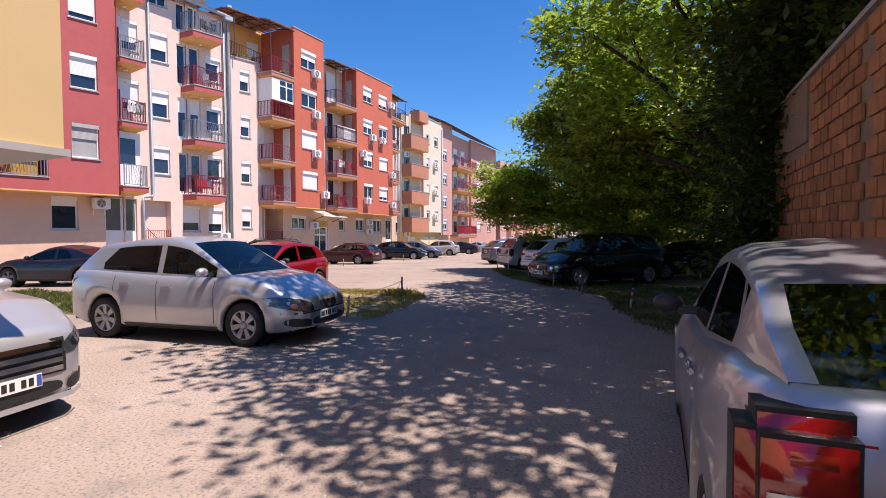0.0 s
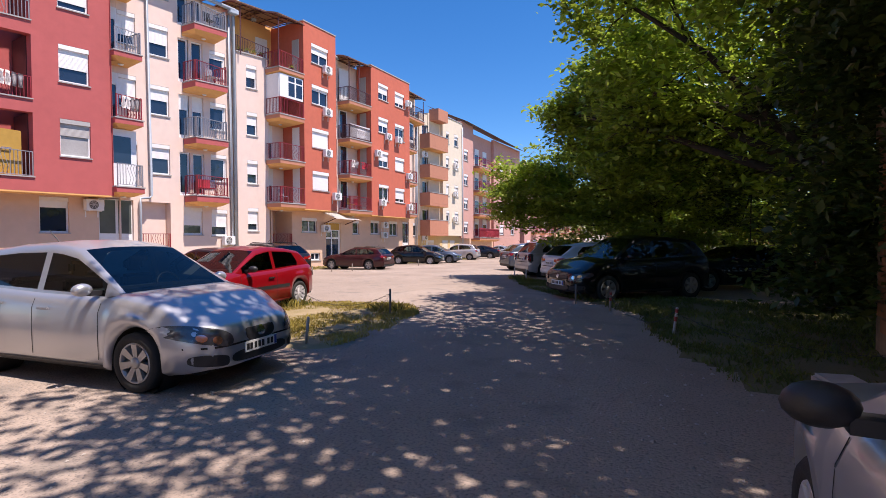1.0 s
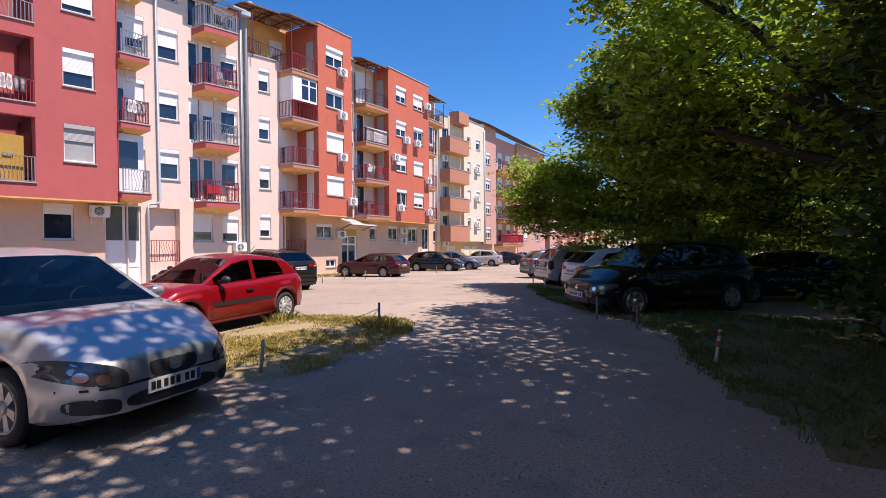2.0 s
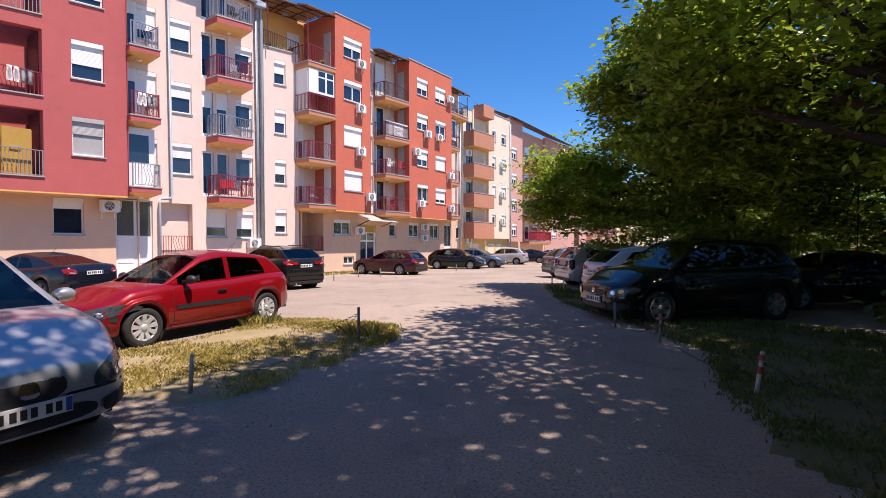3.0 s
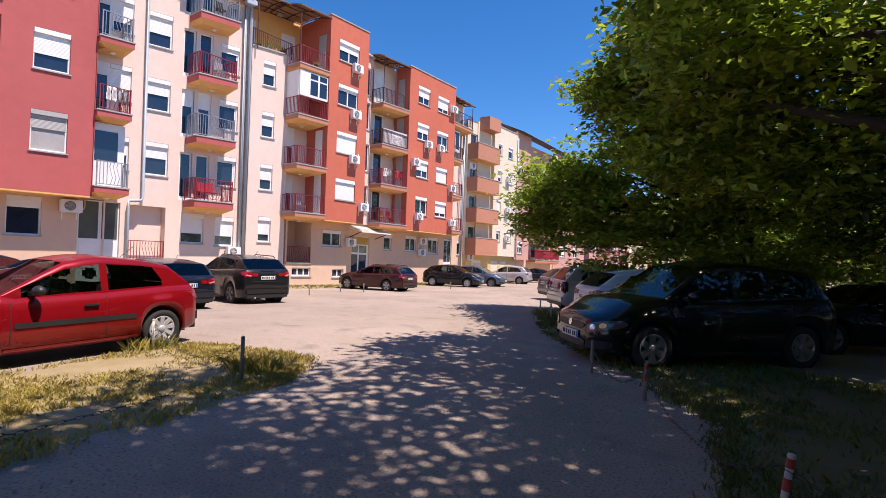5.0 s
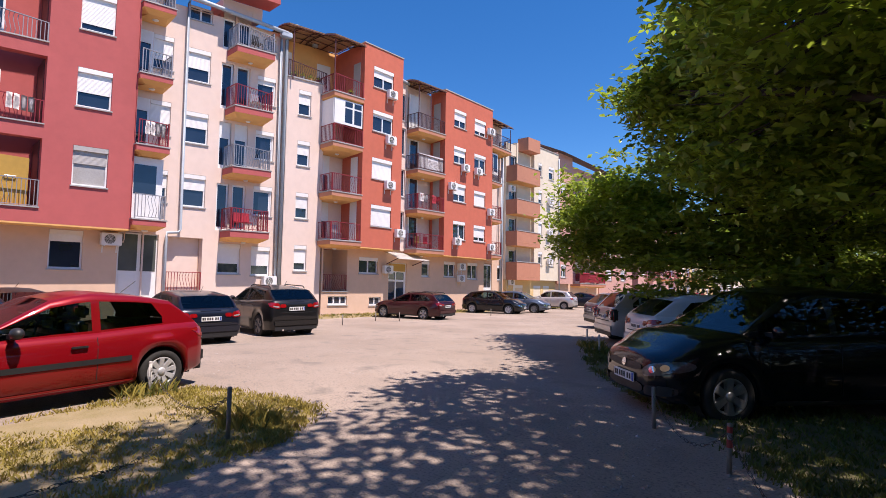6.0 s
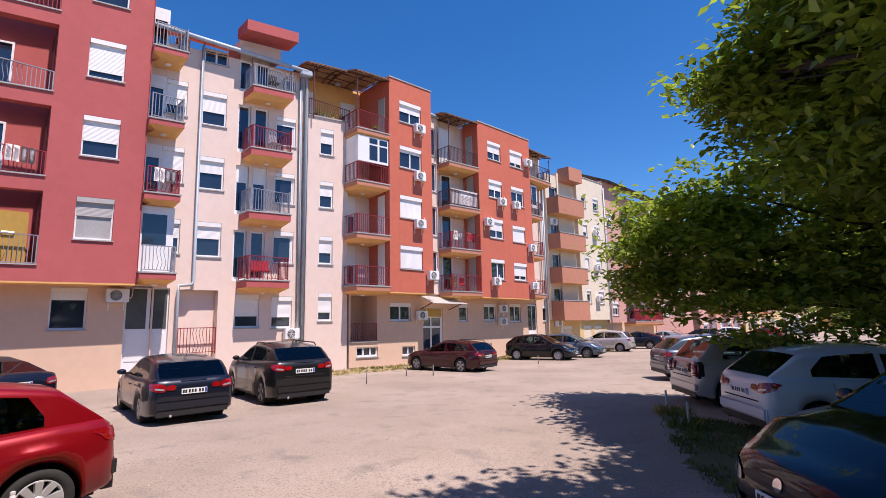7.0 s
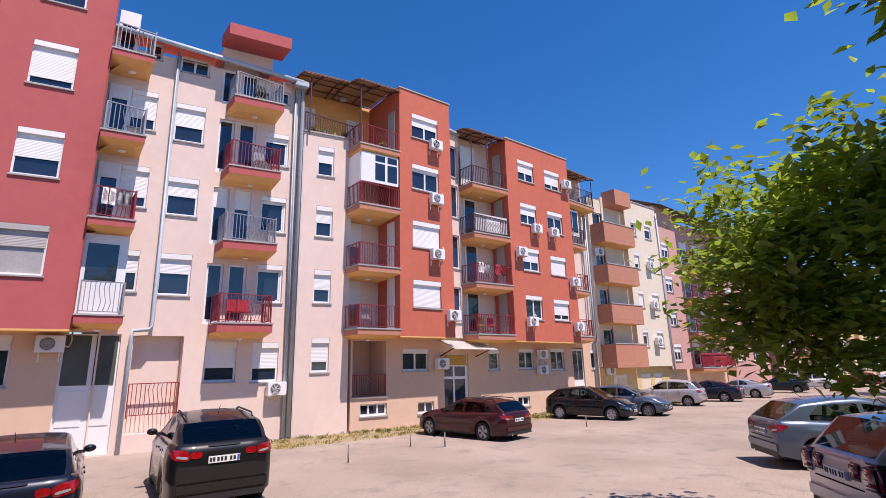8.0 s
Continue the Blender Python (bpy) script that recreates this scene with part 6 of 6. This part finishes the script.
# ---------------------------------------------------------------- trees
def leaf_mesh(name, blobs, per_clump, clump_r, size, mat, seed, flat=0.35):
    """Small folded leaves gathered in clumps through ellipsoids (centre, radii, number of clumps)."""
    rng = np.random.default_rng(seed)
    cents = []
    for (cx, cy, cz), (rx, ry, rz), n in blobs:
        n = max(8, int(n * 0.64))
        d = rng.normal(size=(n, 3))
        d /= np.linalg.norm(d, axis=1)[:, None]
        rad = rng.uniform(0.35, 1.0, n) ** 0.45
        wob = 1 + 0.30 * np.sin(d[:, 0] * 7 + seed) * np.cos(d[:, 1] * 6 + 4 * d[:, 2]) + 0.10 * np.sin(d[:, 2] * 11 + d[:, 1] * 9)
        cents.append(np.array([cx, cy, cz]) + d * (rad * wob)[:, None] * np.array([rx, ry, rz]))
    c = np.concatenate(cents)
    c = np.repeat(c, per_clump, axis=0) + rng.normal(size=(len(c) * per_clump, 3)) * clump_r * np.array([1.6, 1.6, 0.45])
    keep = c[:, 2] > 0.25
    c = c[keep]
    n = len(c)
    a = rng.normal(size=(n, 3))
    a[:, 2] *= flat
    a[:, 2] -= 0.25
    a /= np.linalg.norm(a, axis=1)[:, None]
    up = np.array([0, 0, 1.0]) + rng.normal(size=(n, 3)) * 0.45
    b = np.cross(a, up)
    b /= np.linalg.norm(b, axis=1)[:, None]
    nn = np.cross(b, a)
    s = size * rng.uniform(0.6, 1.3, n)[:, None]
    v = np.stack([c - a * s, c + b * s * 0.5 + nn * s * 0.16, c + a * s, c - b * s * 0.5 + nn * s * 0.16], axis=1).reshape(-1, 3)
    me = bpy.data.meshes.new(name)
    me.vertices.add(len(v))
    me.vertices.foreach_set("co", v.ravel())
    idx = np.arange(n)[:, None] * 4
    tri = np.concatenate([idx + np.array([[0, 1, 2]]), idx + np.array([[0, 2, 3]])], axis=1).reshape(-1)
    me.loops.add(len(tri))
    me.loops.foreach_set("vertex_index", tri.astype(np.int32))
    me.polygons.add(len(tri) // 3)
    me.polygons.foreach_set("loop_start", np.arange(0, len(tri), 3, dtype=np.int32))
    me.update(calc_edges=True)
    me.validate()
    me.materials.append(mat)
    return me


def tree(x, y, height, trunk_r, blobs, mat, seed, per_clump, clump_r, size, label, lean=(0, 0), fork=0.35):
    ob = thing("tree", Matrix.Translation((x, y, 0)), label, "tree")
    rnd = random.Random(seed)
    top = Vector((lean[0], lean[1], height))
    pts = [Vector((0, 0, -0.1)), Vector((0.02, 0.03, 0.3)), top * 0.3 + Vector((rnd.gauss(0, 0.12), rnd.gauss(0, 0.12), 0)), top * 0.6 + Vector((rnd.gauss(0, 0.2), rnd.gauss(0, 0.2), 0)), top]
    part("trunk", tube(pts, trunk_r, 12, trunk_r * 0.35), BARK, ob, smooth=True)
    for k, (c, r, n) in enumerate(blobs):
        start = top * rnd.uniform(fork, 0.8)
        end = Vector(c) - Vector((x, y, 0))
        mid = start.lerp(end, 0.5) + Vector((rnd.gauss(0, 0.3), rnd.gauss(0, 0.3), rnd.uniform(0.0, 0.5)))
        bm = bmesh.new()
        add_tube(bm, [start, mid, end], trunk_r * 0.42, 8, 0.03)
        for _ in range(7):
            tip = end + Vector((rnd.gauss(0, r[0] * 0.5), rnd.gauss(0, r[1] * 0.5), rnd.gauss(0, r[2] * 0.45)))
            base = mid.lerp(end, rnd.uniform(0.1, 1))
            add_tube(bm, [base, base.lerp(tip, 0.5) + Vector((0, 0, rnd.uniform(-0.1, 0.25))), tip], 0.035, 5, 0.008)
        part("limb", bm, BARK, ob, smooth=True)
    me = leaf_mesh("crown", [((c[0] - x, c[1] - y, c[2]), r, n) for c, r, n in blobs], per_clump, clump_r, size, mat, seed)
    crown = new("crown", me)
    crown.parent = ob
    return ob


# big tree reaching over the lane
tree(4.1, 13.4, 7.0, 0.28, [((3.1, 13.1, 7.0), (2.7, 3.3, 2.3), 150), ((0.3, 14.7, 5.4), (1.8, 2.1, 1.1), 150), ((-0.4, 12.6, 7.3), (1.3, 1.6, 0.9), 70), ((-3.0, 18.2, 6.1), (0.7, 0.7, 0.4), 34), ((-1.9, 18.0, 6.2), (1.0, 1.2, 0.8), 90), ((-0.6, 17.5, 7.0), (1.6, 1.7, 1.4), 170), ((1.1, 16.5, 7.4), (2.1, 2.2, 1.9), 220), ((-0.6, 20.3, 5.6), (1.9, 1.8, 1.3), 150), ((-1.9, 18.9, 5.4), (1.4, 1.3, 1.1), 140), ((4.2, 11.0, 6.6), (2.8, 3.1, 2.8), 150),
                             ((4.6, 14.8, 4.5), (2.8, 2.7, 2.8), 190), ((1.7, 11.0, 7.3), (1.7, 2.0, 1.1), 90), ((5.3, 10.1, 3.8), (2.0, 2.5, 2.3), 190), ((1.8, 16.7, 4.1), (2.3, 2.0, 1.4), 200), ((-0.2, 17.5, 4.5), (1.9, 1.8, 1.3), 150)],
     LEAF, 41, 42, 0.20, 0.115, "large leafy tree leaning over the lane", (-0.8, 0.3))
# round tree beyond the parked cars
tree(0.1, 21.8, 4.5, 0.2, [((-2.1, 20.5, 3.7), (2.7, 2.4, 1.9), 300), ((-0.6, 21.7, 4.4), (2.4, 2.5, 1.8), 230), ((-4.6, 20.4, 3.4), (1.7, 1.6, 1.5), 330), ((0.6, 20.9, 2.9), (2.4, 2.2, 2.1), 240), ((-1.9, 20.7, 2.0), (2.4, 1.8, 1.1), 160), ((2.8, 20.9, 1.8), (2.0, 1.8, 1.8), 160)],
     LEAF_LIGHT, 42, 58, 0.18, 0.098, "rounded bright green tree beyond the parked cars")
# dense shade trees behind, with the shade painted into their leaf colour
tree(5.7, 18.9, 6.0, 0.25, [((4.7, 18.5, 5.3), (3.2, 3.2, 2.9), 300), ((2.9, 19.3, 3.8), (2.3, 2.3, 2.0), 180), ((6.9, 16.7, 4.2), (2.7, 3.1, 3.4), 240)], LEAF_SHADED, 43, 50, 0.26, 0.10, "dense shaded tree behind the parking bays")
tree(5.4, 7.4, 6.2, 0.24, [((5.0, 4.8, 6.3), (2.0, 2.2, 1.0), 170), ((5.6, 7.8, 5.3), (2.0, 2.8, 2.5), 260), ((4.5, 9.8, 5.4), (2.0, 2.1, 2.0), 170), ((2.6, 6.6, 7.1), (2.1, 2.1, 1.0), 120), ((3.2, 8.9, 7.7), (2.0, 1.8, 0.8), 100), ((1.2, 6.9, 7.1), (1.5, 1.6, 0.6), 55), ((4.1, 5.8, 6.4), (1.9, 2.2, 1.0), 90), ((6.4, 10.0, 2.5), (2.1, 3.3, 2.1), 240), ((3.5, 6.4, 5.2), (0.9, 2.0, 0.9), 120)], LEAF_SHADED, 44, 52, 0.20, 0.09, "shaded tree beside the brick wall")
tree(4.6, 2.5, 6.8, 0.2, [((3.0, 3.2, 6.9), (1.9, 2.2, 0.8), 44), ((1.9, 5.0, 6.8), (1.5, 1.7, 0.6), 50), ((0.3, 4.6, 7.9), (1.8, 2.3, 0.7), 75), ((2.6, 4.0, 7.6), (1.8, 2.6, 0.8), 95), ((0.1, 8.6, 8.2), (1.7, 2.0, 0.7), 80), ((0.8, 7.2, 7.8), (1.6, 2.0, 0.7), 90), ((4.8, 0.9, 6.8), (1.8, 2.5, 1.2), 80)], LEAF, 45, 46, 0.23, 0.10, "tree spreading above the brick wall")
tree(2.9, 27.9, 5.2, 0.22, [((1.8, 27.1, 3.7), (3.2, 3.2, 2.8), 240), ((-0.9, 27.9, 3.0), (2.5, 2.5, 2.2), 170), ((5.2, 25.7, 3.5), (3.0, 3.7, 3.3), 230)], LEAF, 46, 40, 0.31, 0.125, "leafy tree farther along the lane")
tree(-2.5, 40.5, 5.2, 0.22, [((-3.7, 40.3, 3.7), (3.7, 4.1, 2.9), 240), ((0.5, 38.4, 3.7), (4.1, 4.1, 3.6), 240)], LEAF, 47, 36, 0.37, 0.15, "leafy tree far along the lane")
for k, (y, xx) in enumerate(((54, -4), (66, -6), (44, 5))):
    tree(xx, y, 6.5, 0.22, [((xx, y, 5.4), (5.5, 6, 4.6), 230)], LEAF, 50 + k, 34, 0.6, 0.26, "tree at the far end of the lane")


def hedge(name, blobs, mat, seed, label):
    tagged(new(name, leaf_mesh(name, blobs, 70, 0.26, 0.085, mat, seed)), label, "hedge", kind="stuff")


# undergrowth and climber take the leaf colour with shade painted in
hedge("undergrowth", [((6.6, y, 1.2), (1.6, 2.0, 1.5), 110) for y in (10.5, 13.5, 16.5, 19.5, 22.5, 25.5)] + [((8.6, y, 3.4), (2.0, 2.4, 3.6), 130) for y in (9, 13.5, 18, 22.5, 27)], LEAF_SHADED, 61, "shaded undergrowth behind the fence")
hedge("climber", [((3.45, 8.9, 2.7), (0.4, 0.7, 1.9), 110), ((3.6, 8.0, 4.4), (0.6, 1.4, 0.6), 90), ((3.7, 9.7, 1.4), (0.9, 0.9, 1.3), 90)], LEAF_SHADED, 63, "shaded climber over the end of the wall")
hedge("shrub", [((5.0, 14.6, 0.65), (0.45, 0.45, 0.55), 30)], LEAF_LIGHT, 62, "pale flowering shrub in the shade")
